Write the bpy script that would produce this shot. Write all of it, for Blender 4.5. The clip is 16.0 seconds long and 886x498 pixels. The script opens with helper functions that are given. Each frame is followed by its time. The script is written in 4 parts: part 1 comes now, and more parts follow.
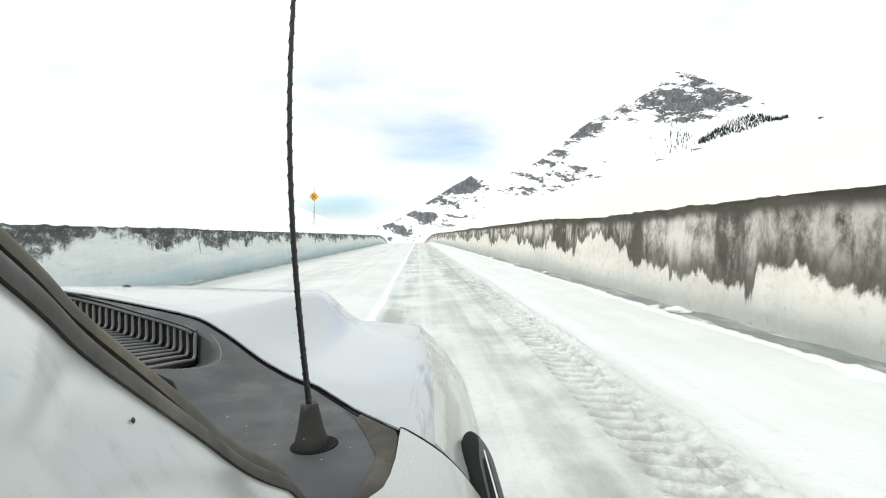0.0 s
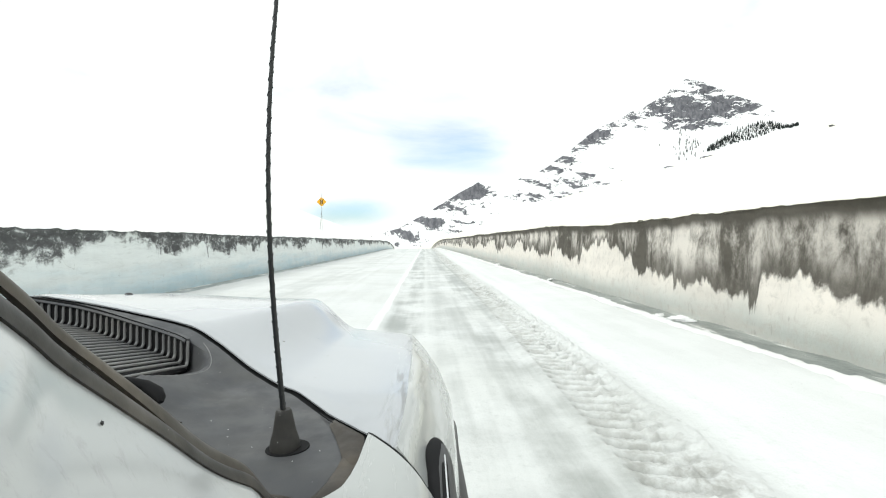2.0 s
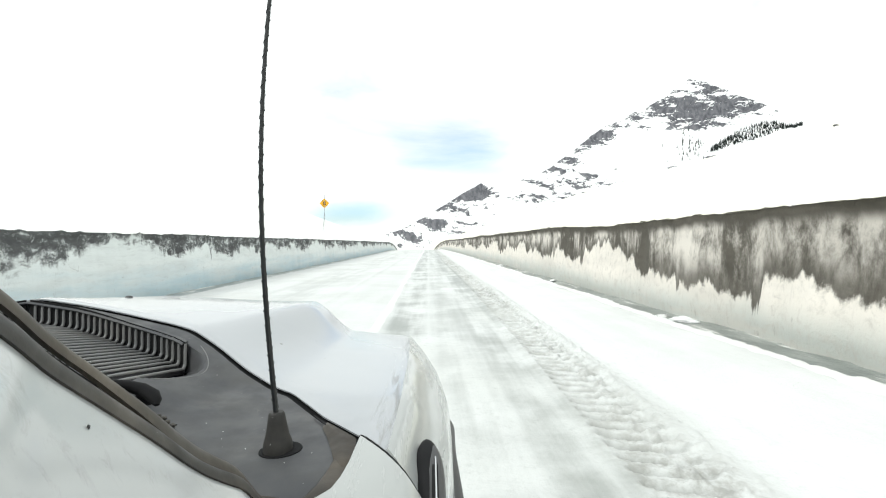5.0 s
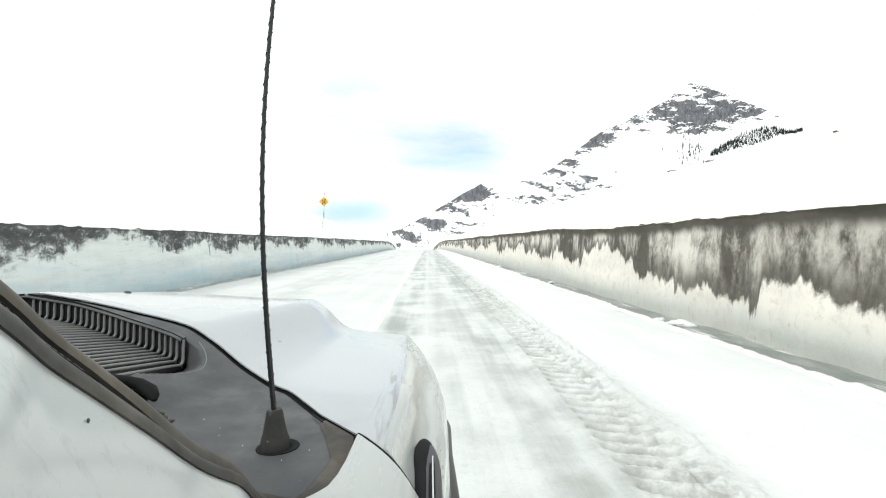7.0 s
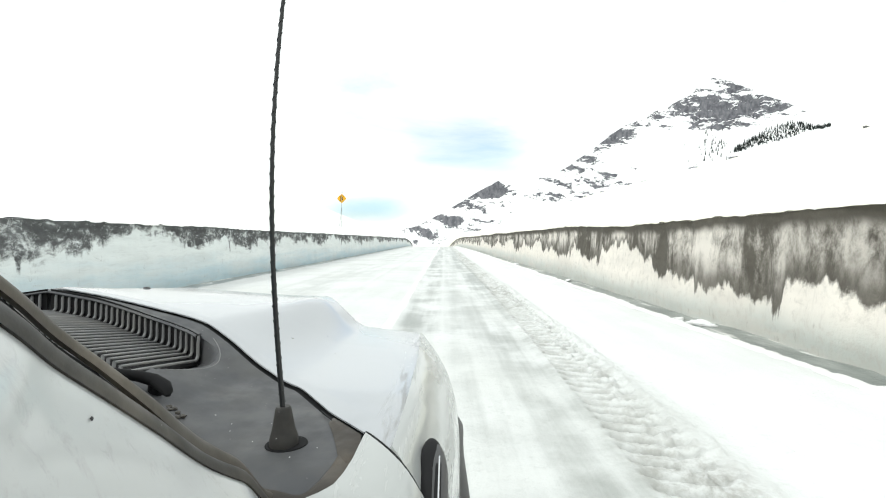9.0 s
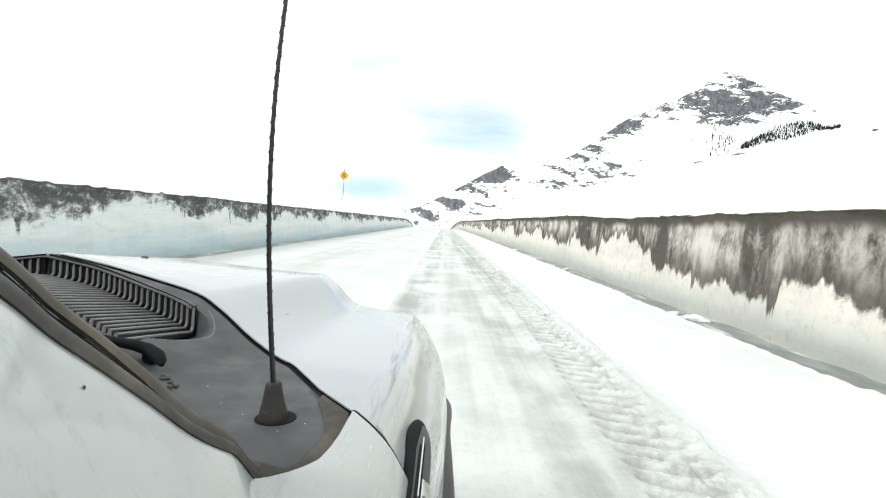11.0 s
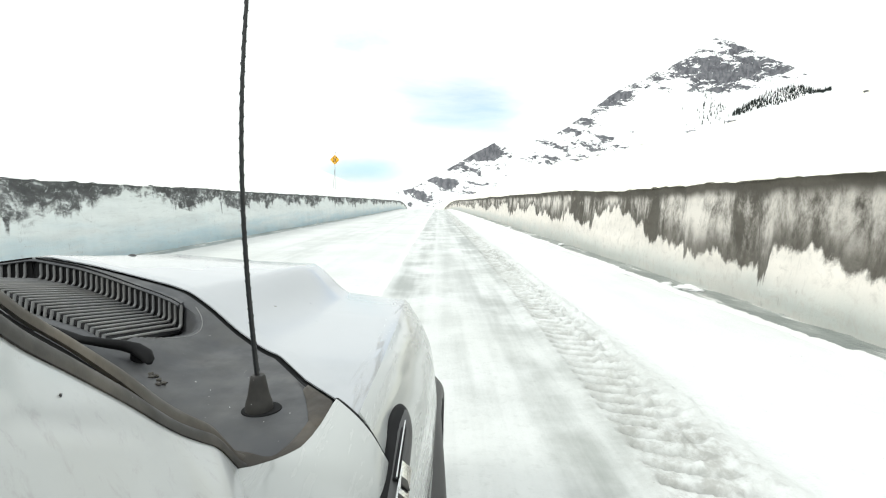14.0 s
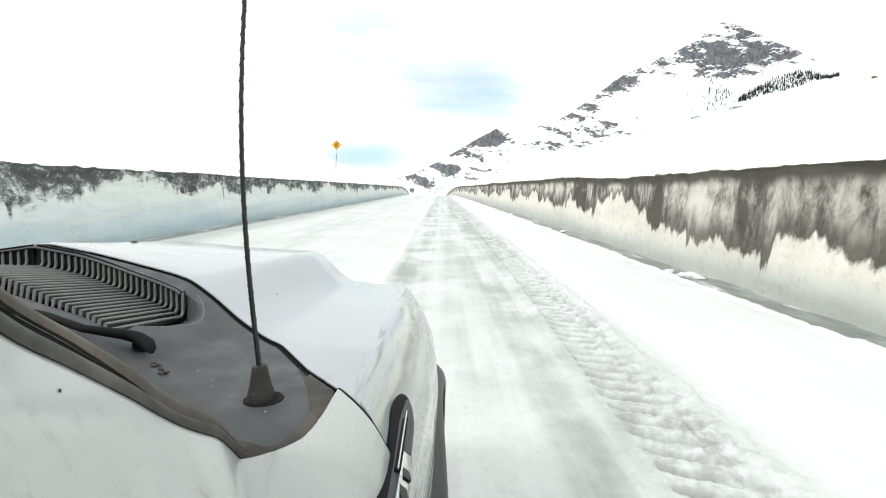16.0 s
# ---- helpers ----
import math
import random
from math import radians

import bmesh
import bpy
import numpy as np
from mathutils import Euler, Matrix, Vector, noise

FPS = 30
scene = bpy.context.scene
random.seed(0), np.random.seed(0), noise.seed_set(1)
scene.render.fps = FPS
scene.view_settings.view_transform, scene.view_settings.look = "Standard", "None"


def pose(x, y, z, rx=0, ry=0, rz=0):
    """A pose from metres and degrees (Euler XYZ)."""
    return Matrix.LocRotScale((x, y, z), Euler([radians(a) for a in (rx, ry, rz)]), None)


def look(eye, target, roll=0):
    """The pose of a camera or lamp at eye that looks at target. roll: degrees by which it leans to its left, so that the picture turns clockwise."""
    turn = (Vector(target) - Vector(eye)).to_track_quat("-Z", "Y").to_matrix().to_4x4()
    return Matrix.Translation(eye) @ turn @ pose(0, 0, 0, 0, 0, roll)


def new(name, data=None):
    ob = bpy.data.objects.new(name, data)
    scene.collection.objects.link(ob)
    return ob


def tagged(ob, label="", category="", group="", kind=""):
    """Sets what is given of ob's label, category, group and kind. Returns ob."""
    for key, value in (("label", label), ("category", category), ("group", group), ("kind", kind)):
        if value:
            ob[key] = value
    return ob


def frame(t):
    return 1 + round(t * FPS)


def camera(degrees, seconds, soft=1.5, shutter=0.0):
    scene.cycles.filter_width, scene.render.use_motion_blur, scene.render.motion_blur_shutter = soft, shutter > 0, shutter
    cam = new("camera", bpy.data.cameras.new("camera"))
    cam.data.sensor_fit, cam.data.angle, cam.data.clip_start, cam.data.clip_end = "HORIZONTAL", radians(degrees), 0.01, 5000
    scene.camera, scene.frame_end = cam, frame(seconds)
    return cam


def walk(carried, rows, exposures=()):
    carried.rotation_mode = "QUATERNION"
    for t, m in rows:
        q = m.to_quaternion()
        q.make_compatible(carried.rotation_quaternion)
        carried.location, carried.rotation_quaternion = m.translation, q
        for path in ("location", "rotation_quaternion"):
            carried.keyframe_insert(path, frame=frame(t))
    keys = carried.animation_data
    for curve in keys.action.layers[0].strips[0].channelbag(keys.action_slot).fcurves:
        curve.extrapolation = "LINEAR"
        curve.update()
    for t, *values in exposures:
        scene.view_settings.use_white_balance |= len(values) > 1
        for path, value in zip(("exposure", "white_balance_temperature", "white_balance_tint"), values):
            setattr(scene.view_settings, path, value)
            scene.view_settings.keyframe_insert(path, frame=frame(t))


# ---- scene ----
# Camera: held out beside the windscreen pillar of a pickup truck on a snow-cut road.
cam = camera(85.4, 16.0, soft=1.1)
walk(cam, [
    (0.0, pose(-0.0629, 0.0424, 1.6409, 88.433, 1.268, -2.936)),
    (0.5, pose(-0.0433, 0.0278, 1.6482, 88.687, 0.990, -1.413)),
    (1.0, pose(-0.0274, 0.0098, 1.6547, 88.843, 0.336, -1.551)),
    (1.5, pose(-0.0056, -0.0185, 1.6597, 89.063, 1.406, -2.532)),
    (2.0, pose(-0.0041, -0.0171, 1.6619, 89.141, 0.827, -2.100)),
    (2.5, pose(-0.0037, -0.0127, 1.6599, 89.706, 0.621, -2.441)),
    (3.0, pose(-0.0063, -0.0044, 1.6568, 89.055, 1.301, -2.024)),
    (3.5, pose(0.0073, -0.0195, 1.6617, 89.320, 1.666, -1.702)),
    (4.0, pose(0.0115, -0.0243, 1.6651, 89.222, 0.967, -1.654)),
    (6.5, pose(0.0189, -0.0321, 1.6673, 89.386, 1.036, -1.911)),
    (7.0, pose(0.0124, -0.0284, 1.6662, 89.296, 0.112, -1.886)),
    (7.5, pose(0.0122, -0.0306, 1.6656, 90.331, -0.323, -2.436)),
    (8.0, pose(0.0152, -0.0255, 1.6661, 89.010, 0.052, -1.336)),
    (8.5, pose(0.0181, -0.0260, 1.6688, 88.851, -0.942, -0.934)),
    (9.0, pose(0.0256, -0.0262, 1.6706, 88.929, -0.144, 0.122)),
    (11.5, pose(0.0393, -0.0412, 1.6846, 86.022, -3.677, -0.043)),
    (12.0, pose(0.0670, -0.0669, 1.6965, 85.476, -2.604, -1.976)),
    (12.5, pose(0.0639, -0.0669, 1.6993, 85.402, -3.652, -1.521)),
    (13.0, pose(0.0668, -0.0615, 1.6969, 85.653, -2.214, -0.636)),
    (13.5, pose(0.0646, -0.0492, 1.6934, 84.757, -1.531, 0.316)),
    (14.0, pose(0.0697, -0.0546, 1.6959, 84.501, -0.608, -0.520)),
    (14.5, pose(0.0839, -0.0572, 1.7025, 83.777, 0.094, -0.651)),
    (15.0, pose(0.0903, -0.0699, 1.7095, 83.790, -0.128, -2.052)),
    (15.5, pose(0.0858, -0.0649, 1.7051, 84.262, 0.600, -1.647)),
    (16.0, pose(0.0688, -0.0468, 1.7023, 82.849, -0.844, -0.270)),
], [(0.0, -0.08, 6300.0, 4.0), (2.0, -0.03, 6300.0, 4.0), (7.5, 0.04, 6300.0, 4.0), (14.0, 0.07, 6300.0, 4.0), (16.0, 0.03, 6300.0, 4.0)])

# ---- world, sun ----
world = bpy.data.worlds.new("overcast_sky")
scene.world = world
world.use_nodes = True
wn, wl = world.node_tree.nodes, world.node_tree.links
wn.clear()


def wnode(kind, **values):
    n = wn.new(kind)
    for key, value in values.items():
        n.inputs[key].default_value = value
    return n


SUN_EL, SUN_ROT = radians(42), radians(215)
sky = wn.new("ShaderNodeTexSky")
sky.sky_type, sky.sun_disc, sky.sun_elevation, sky.sun_rotation = "NISHITA", False, SUN_EL, SUN_ROT
coord = wn.new("ShaderNodeTexCoord")
stretch = wn.new("ShaderNodeMapping")
stretch.inputs["Scale"].default_value = (1.0, 1.0, 2.6)
wl.new(coord.outputs["Generated"], stretch.inputs["Vector"])
cloud = wnode("ShaderNodeTexNoise", Scale=3.4, Detail=6.0, Roughness=0.55, Distortion=0.4)
wl.new(stretch.outputs["Vector"], cloud.inputs["Vector"])


def sky_gap(direction, wide, amount):
    """A thin place in the cloud cover round a direction."""
    d = wn.new("ShaderNodeVectorMath")
    d.operation = "SUBTRACT"
    wl.new(coord.outputs["Generated"], d.inputs[0])
    d.inputs[1].default_value = Vector(direction).normalized()
    s = wn.new("ShaderNodeVectorMath")
    s.operation = "DIVIDE"
    wl.new(d.outputs[0], s.inputs[0])
    s.inputs[1].default_value = wide
    ln = wn.new("ShaderNodeVectorMath")
    ln.operation = "LENGTH"
    wl.new(s.outputs[0], ln.inputs[0])
    r = wn.new("ShaderNodeMapRange")
    r.interpolation_type = "SMOOTHSTEP"
    r.inputs["From Min"].default_value, r.inputs["From Max"].default_value = 0.0, 1.0
    r.inputs["To Min"].default_value, r.inputs["To Max"].default_value = amount, 0.0
    wl.new(ln.outputs["Value"], r.inputs["Value"])
    return r.outputs["Result"]


def wmath(op, a, b):
    n = wn.new("ShaderNodeMath")
    n.operation = op
    for i, v in enumerate((a, b)):
        if isinstance(v, (int, float)):
            n.inputs[i].default_value = v
        else:
            wl.new(v, n.inputs[i])
    return n.outputs[0]


gaps = wmath("ADD", sky_gap((0.085, 1, 0.20), (0.22, 0.3, 0.13), 0.26), sky_gap((-0.15, 1, 0.065), (0.17, 0.3, 0.05), 0.74))
gaps = wmath("ADD", gaps, sky_gap((-0.10, 1, 0.27), (0.40, 0.5, 0.13), 0.16))
clear = wmath("ADD", gaps, wmath("MULTIPLY", wmath("SUBTRACT", cloud.outputs["Fac"], 0.5), 1.1))
clear_ramp = wn.new("ShaderNodeMapRange")
clear_ramp.interpolation_type = "SMOOTHSTEP"
clear_ramp.inputs["From Min"].default_value, clear_ramp.inputs["From Max"].default_value = 0.06, 0.80
wl.new(clear, clear_ramp.inputs["Value"])
sky_dim = wn.new("ShaderNodeMix")
sky_dim.data_type, sky_dim.blend_type = "RGBA", "MULTIPLY"
sky_dim.inputs["Factor"].default_value = 1.0
wl.new(sky.outputs["Color"], sky_dim.inputs["A"])
sky_dim.inputs["B"].default_value = (0.137, 0.150, 0.173, 1)
white = wn.new("ShaderNodeMix")
white.data_type = "RGBA"
wl.new(clear_ramp.outputs["Result"], white.inputs["Factor"])
white.inputs["A"].default_value = (1.14, 1.14, 1.13, 1)
wl.new(sky_dim.outputs["Result"], white.inputs["B"])
back = wnode("ShaderNodeBackground", Strength=1.0)
wl.new(white.outputs["Result"], back.inputs["Color"])
wout = wn.new("ShaderNodeOutputWorld")
wl.new(back.outputs["Background"], wout.inputs["Surface"])

sun = new("sun", bpy.data.lights.new("sun", "SUN"))
sun.data.energy, sun.data.angle, sun.data.color = 1.35, radians(10), (1.0, 0.97, 0.92)
sun.matrix_world = look((-30, -22, 34), (0, 0, 0))

# ---- materials ----


class Mat:
    """A small builder for node materials."""

    def __init__(self, name, rough=0.6, metal=0.0, spec=0.5, color=(0.5, 0.5, 0.5)):
        self.m = bpy.data.materials.new(name)
        self.m.use_nodes = True
        self.t = self.m.node_tree
        self.b = self.t.nodes["Principled BSDF"]
        self.put("Roughness", rough), self.put("Metallic", metal), self.put("Specular IOR Level", spec)
        self.put("Base Color", (*color, 1))
        self.tc = self.t.nodes.new("ShaderNodeTexCoord")

    def put(self, key, v):
        if isinstance(v, bpy.types.NodeSocket):
            self.t.links.new(v, self.b.inputs[key])
        else:
            self.b.inputs[key].default_value = v

    def link(self, a, b):
        self.t.links.new(a, b)

    def vec(self, space="Object", scale=(1, 1, 1), rot=(0, 0, 0)):
        n = self.t.nodes.new("ShaderNodeMapping")
        n.inputs["Scale"].default_value, n.inputs["Rotation"].default_value = scale, [radians(a) for a in rot]
        self.link(self.tc.outputs[space], n.inputs["Vector"])
        return n.outputs["Vector"]

    def noise(self, vec, scale, detail=4.0, rough=0.55, distort=0.0):
        n = self.t.nodes.new("ShaderNodeTexNoise")
        self.link(vec, n.inputs["Vector"])
        for k, v in (("Scale", scale), ("Detail", detail), ("Roughness", rough), ("Distortion", distort)):
            n.inputs[k].default_value = v
        return n.outputs["Fac"]

    def axis(self, vec, i):
        n = self.t.nodes.new("ShaderNodeSeparateXYZ")
        self.link(vec, n.inputs[0])
        return n.outputs[i]

    def op(self, kind, a, b=0.0):
        n = self.t.nodes.new("ShaderNodeMath")
        n.operation = kind
        for i, v in enumerate((a, b)):
            if isinstance(v, (int, float)):
                n.inputs[i].default_value = v
            else:
                self.link(v, n.inputs[i])
        return n.outputs[0]

    def ramp(self, v, lo, hi, a=0.0, b=1.0):
        n = self.t.nodes.new("ShaderNodeMapRange")
        n.interpolation_type = "SMOOTHSTEP"
        self.link(v, n.inputs["Value"])
        for k, x in (("From Min", lo), ("From Max", hi), ("To Min", a), ("To Max", b)):
            n.inputs[k].default_value = x
        return n.outputs["Result"]

    def mix(self, f, a, b):
        n = self.t.nodes.new("ShaderNodeMix")
        n.data_type = "RGBA"
        for key, v in (("Factor", f), ("A", a), ("B", b)):
            if isinstance(v, bpy.types.NodeSocket):
                self.link(v, n.inputs[key])
            elif isinstance(v, (int, float)):
                n.inputs[key].default_value = v
            else:
                n.inputs[key].default_value = (*v, 1)
        return n.outputs["Result"]

    def bump(self, h, strength=0.3, dist=0.01):
        n = self.t.nodes.new("ShaderNodeBump")
        n.inputs["Strength"].default_value, n.inputs["Distance"].default_value = strength, dist
        self.link(h, n.inputs["Height"])
        self.link(n.outputs["Normal"], self.b.inputs["Normal"])


def snow_material():
    k = Mat("snow", rough=0.75, spec=0.25)
    v = k.vec()
    big, fine = k.noise(v, 0.15, 4), k.noise(v, 14, 5)
    k.put("Base Color", k.mix(k.ramp(big, 0.35, 0.7), (0.88, 0.885, 0.89), (0.86, 0.85, 0.81)))
    k.bump(fine, 0.25, 0.02)
    return k.m


def warm_lit_snow_material():
    """Spring snow on an open slope, the light's warm cream cast painted into its colour."""
    k = Mat("warm_lit_snow", rough=0.8, spec=0.2)
    v = k.vec()
    big, mid = k.noise(v, 0.05, 4, 0.6), k.noise(k.vec(scale=(1, 0.35, 1)), 0.6, 5, 0.6)
    base = k.mix(k.ramp(big, 0.35, 0.65), (0.875, 0.858, 0.745), (0.865, 0.842, 0.70))
    k.put("Base Color", k.mix(k.ramp(mid, 0.5, 0.75, 0, 0.5), base, (0.84, 0.815, 0.68)))
    k.bump(k.noise(v, 3, 5), 0.25, 0.05)
    return k.m


def road_material():
    k = Mat("packed_snow", rough=0.6, spec=0.3)
    v = k.vec()
    lanes = k.vec(scale=(1.0, 0.05, 1))
    lane = k.noise(lanes, 1.5, 5, 0.6)
    patch = k.noise(v, 0.7, 6, 0.6)
    fine = k.noise(v, 22, 4)
    x = k.axis(k.tc.outputs["Object"], 0)
    # wheel lanes polished to thin grey ice
    rut = k.ramp(k.op("ABSOLUTE", k.op("SUBTRACT", x, 1.15)), 0.20, 0.60, 1, 0)
    rut2 = k.ramp(k.op("ABSOLUTE", k.op("ADD", x, 0.46)), 0.26, 0.50, 1, 0)
    rut3 = k.ramp(k.op("ABSOLUTE", k.op("ADD", x, 4.6)), 0.3, 1.6, 0.3, 0)
    rut4 = k.ramp(k.op("ABSOLUTE", k.op("SUBTRACT", x, 0.45)), 0.15, 0.55, 0.6, 0)
    ruts = k.op("MAXIMUM", k.op("MAXIMUM", rut, rut2), k.op("MAXIMUM", rut3, rut4))
    ice = k.ramp(k.op("ADD", k.op("MULTIPLY", lane, 0.6), k.op("MULTIPLY", patch, 0.5)), 0.44, 0.68)
    ice = k.op("MULTIPLY", ice, k.op("ADD", 0.14, k.op("MULTIPLY", ruts, 0.86)))
    base = k.mix(k.ramp(k.noise(v, 0.25, 3), 0.4, 0.65), (0.75, 0.76, 0.75), (0.69, 0.70, 0.68))
    # the lane beside the wall is hardly driven on
    base = k.mix(k.ramp(x, 2.1, 2.7), base, (0.83, 0.84, 0.83))
    # loose gritty snow along the big tyre's lane, and fine crumbs everywhere
    grit_lane = k.ramp(k.op("ABSOLUTE", k.op("SUBTRACT", x, 1.78)), 0.22, 0.55, 1, 0)
    grit = k.op("MULTIPLY", k.op("MULTIPLY", grit_lane, k.ramp(k.noise(v, 5, 6, 0.7), 0.38, 0.64)), k.ramp(k.noise(v, 0.35, 3), 0.35, 0.6, 0.25, 0.9))
    base = k.mix(k.op("MULTIPLY", grit, 0.9), base, (0.33, 0.32, 0.29))
    base = k.mix(k.op("MULTIPLY", k.ramp(k.noise(v, 9, 6, 0.72), 0.50, 0.72, 0, 0.45), k.ramp(x, 1.9, 3.2, 1.0, 0.25)), base, (0.52, 0.53, 0.51))
    # the lug dents' shade is painted in here, along with grit pressed into them
    lug_shade = k.t.nodes.new("ShaderNodeAttribute")
    lug_shade.attribute_name = "print"
    base = k.mix(k.op("MULTIPLY", lug_shade.outputs["Fac"], k.ramp(k.noise(v, 6, 4, 0.6), 0.3, 0.6, 0.45, 0.95)), base, (0.21, 0.215, 0.20))
    specks = k.op("MULTIPLY", k.ramp(k.noise(v, 40, 3, 0.6), 0.68, 0.74), k.ramp(k.noise(v, 1.1, 3), 0.45, 0.7))
    base = k.mix(k.op("MULTIPLY", specks, 0.7), base, (0.30, 0.29, 0.26))
    # the plough's snow line beside the lane, whitened since diffuse light hides its ridge
    line = k.op("ABSOLUTE", k.op("ADD", x, k.op("ADD", 0.92, k.op("MULTIPLY", k.noise(k.vec(scale=(0.05, 0.35, 1)), 0.5, 3), 0.22))))
    line = k.op("MULTIPLY", k.ramp(line, 0.07, 0.12, 1, 0), k.ramp(k.noise(k.vec(scale=(1, 0.25, 1)), 2.0, 4), 0.3, 0.5, 0.4, 1.0))
    ice = k.op("MULTIPLY", ice, k.op("SUBTRACT", 1.0, line))
    base = k.mix(line, base, (0.86, 0.86, 0.85))
    k.put("Base Color", k.mix(ice, base, (0.33, 0.345, 0.325)))
    k.put("Roughness", k.mix(ice, (0.7, 0.7, 0.7), (0.38, 0.38, 0.38)))
    k.bump(k.op("ADD", fine, k.op("MULTIPLY", k.noise(v, 70, 3), 0.4)), 0.4, 0.02)
    return k.m


def wet_grit_material():
    """Wet grey-green slush at a wall's foot, with snow fallen over parts of it."""
    k = Mat("wet_grit", rough=0.4, spec=0.5)
    v = k.vec()
    tone = k.mix(k.ramp(k.noise(k.vec(scale=(1, 0.3, 1)), 2.5, 5, 0.65), 0.35, 0.7), (0.20, 0.22, 0.21), (0.37, 0.39, 0.37))
    cover = k.ramp(k.noise(k.vec(scale=(2.2, 0.35, 1)), 1.1, 6, 0.68, 0.4), 0.52, 0.62)
    k.put("Base Color", k.mix(k.op("MULTIPLY", cover, 0.9), tone, (0.80, 0.80, 0.77)))
    k.put("Roughness", k.ramp(cover, 0.0, 1.0, 0.32, 0.75))
    k.bump(k.op("ADD", cover, k.noise(v, 12, 5)), 0.5, 0.03)
    return k.m


def wall_material(name, icy):
    """A cut snow wall: u runs along it, v is the depth below its lip. Grit seeps down from the top layer."""
    k = Mat(name, rough=0.62, spec=0.35)
    uv = k.tc.outputs["UV"]
    depth = k.axis(uv, 1)
    along = k.vec("UV", (1, 0.02, 0))
    run = k.noise(along, 0.16, 2)
    mid = k.noise(along, 0.7, 3, 0.6)
    drip = k.noise(k.vec("UV", (1, 0.20, 0)), 1.9, 4, 0.5, 0.3)
    long_drip = k.op("MULTIPLY", k.ramp(k.noise(k.vec("UV", (1, 0.03, 0)), 1.1, 4, 0.6), 0.56, 0.74), 0.75)
    hair = k.noise(k.vec("UV", (1, 0.12, 0)), 9, 4, 0.6)
    blot = k.noise(k.vec("UV", (0.8, 1.6, 0)), 1.5, 6, 0.66)
    # clean and low also carry the light: bluish shade left, warm sun right
    if icy:
        lump = k.noise(k.vec("UV", (0.8, 1.3, 0)), 1.7, 6, 0.64, 0.4)
        reach = k.op("ADD", k.ramp(run, 0.36, 0.62, 0.20, 0.85), k.op("MULTIPLY", k.op("SUBTRACT", mid, 0.5), 0.8))
        reach = k.op("ADD", reach, k.op("MULTIPLY", k.op("SUBTRACT", lump, 0.5), 1.5))
        reach = k.op("ADD", reach, k.op("MULTIPLY", k.op("SUBTRACT", drip, 0.5), 0.5))
        clean, low, grit = (0.76, 0.80, 0.80), (0.47, 0.60, 0.66), (0.062, 0.064, 0.066)
    else:
        reach = k.op("ADD", k.ramp(run, 0.36, 0.62, 0.50, 1.45), k.op("MULTIPLY", k.op("SUBTRACT", mid, 0.5), 1.2))
        reach = k.op("ADD", reach, k.op("MULTIPLY", k.op("SUBTRACT", drip, 0.5), 1.15))
        clean, low, grit = (0.80, 0.75, 0.685), (0.56, 0.575, 0.54), (0.075, 0.068, 0.056)
    reach = k.op("ADD", reach, k.op("MULTIPLY", k.op("SUBTRACT", k.noise(k.vec("UV", (1, 0.6, 0)), 9, 6, 0.68), 0.5), 0.34))
    reach = k.op("ADD", reach, long_drip)
    if not icy:
        # a soiled stretch, placed where the camera's right edge meets the wall
        soiled = k.ramp(k.op("ABSOLUTE", k.op("SUBTRACT", k.axis(uv, 0), 6.0)), 0.6, 3.2, 1, 0)
        reach = k.op("ADD", reach, k.op("MULTIPLY", soiled, 0.22))
    dirt = k.ramp(k.op("SUBTRACT", reach, depth), -0.14 if icy else -0.05, 0.16 if icy else 0.09)
    # pale washed places inside the dark band
    if icy:
        pale = k.ramp(k.op("ADD", k.op("MULTIPLY", blot, 0.5), k.op("MULTIPLY", k.noise(k.vec("UV", (1, 1.2, 0)), 5.5, 7, 0.74, 0.6), 0.6)), 0.535, 0.70, 0.0, 0.85)
        pale = k.op("MULTIPLY", pale, k.ramp(depth, 0.02, 0.10))
    else:
        patches = k.noise(k.vec("UV", (1, 0.25, 0)), 0.55, 4, 0.6, 0.4)
        streaks = k.noise(k.vec("UV", (1, 0.42, 0)), 3.2, 9, 0.72, 0.25)
        pale = k.ramp(k.op("ADD", k.op("MULTIPLY", patches, 0.75), k.op("MULTIPLY", streaks, 0.62)), 0.60, 0.80, 0.0, 0.85)
        # the washing starts below the top layer and ends above the ragged lower edge
        lip = k.op("ADD", 0.125, k.op("MULTIPLY", k.op("SUBTRACT", mid, 0.5), 0.35))
        pale = k.op("MULTIPLY", pale, k.ramp(k.op("SUBTRACT", depth, lip), 0.0, 0.22))
        pale = k.op("MULTIPLY", pale, k.ramp(k.op("DIVIDE", depth, k.op("MAXIMUM", reach, 0.05)), 0.45, 0.92, 1.0, 0.15))
        top_layer = k.ramp(k.op("SUBTRACT", depth, k.op("ADD", lip, k.op("MULTIPLY", k.op("SUBTRACT", drip, 0.5), 0.25))), 0.0, 0.10, 0.95, 0.0)
        top_layer = k.op("MULTIPLY", top_layer, k.ramp(streaks, 0.35, 0.72, 1.0, 0.72))
        pale = k.op("MULTIPLY", pale, k.op("SUBTRACT", 1.0, k.op("MULTIPLY", soiled, 0.20)))
        dirt = k.op("MAXIMUM", dirt, top_layer)
    dirt = k.op("MULTIPLY", dirt, k.op("SUBTRACT", 1.0, pale))
    speck = k.ramp(k.noise(k.vec("UV", (1, 1, 0)), 30, 3, 0.7), 0.62, 0.72, 0, 0.25)
    dirt = k.op("MAXIMUM", dirt, k.op("MULTIPLY", speck, k.ramp(k.op("SUBTRACT", depth, reach), 0.0, 0.5, 1, 0)))
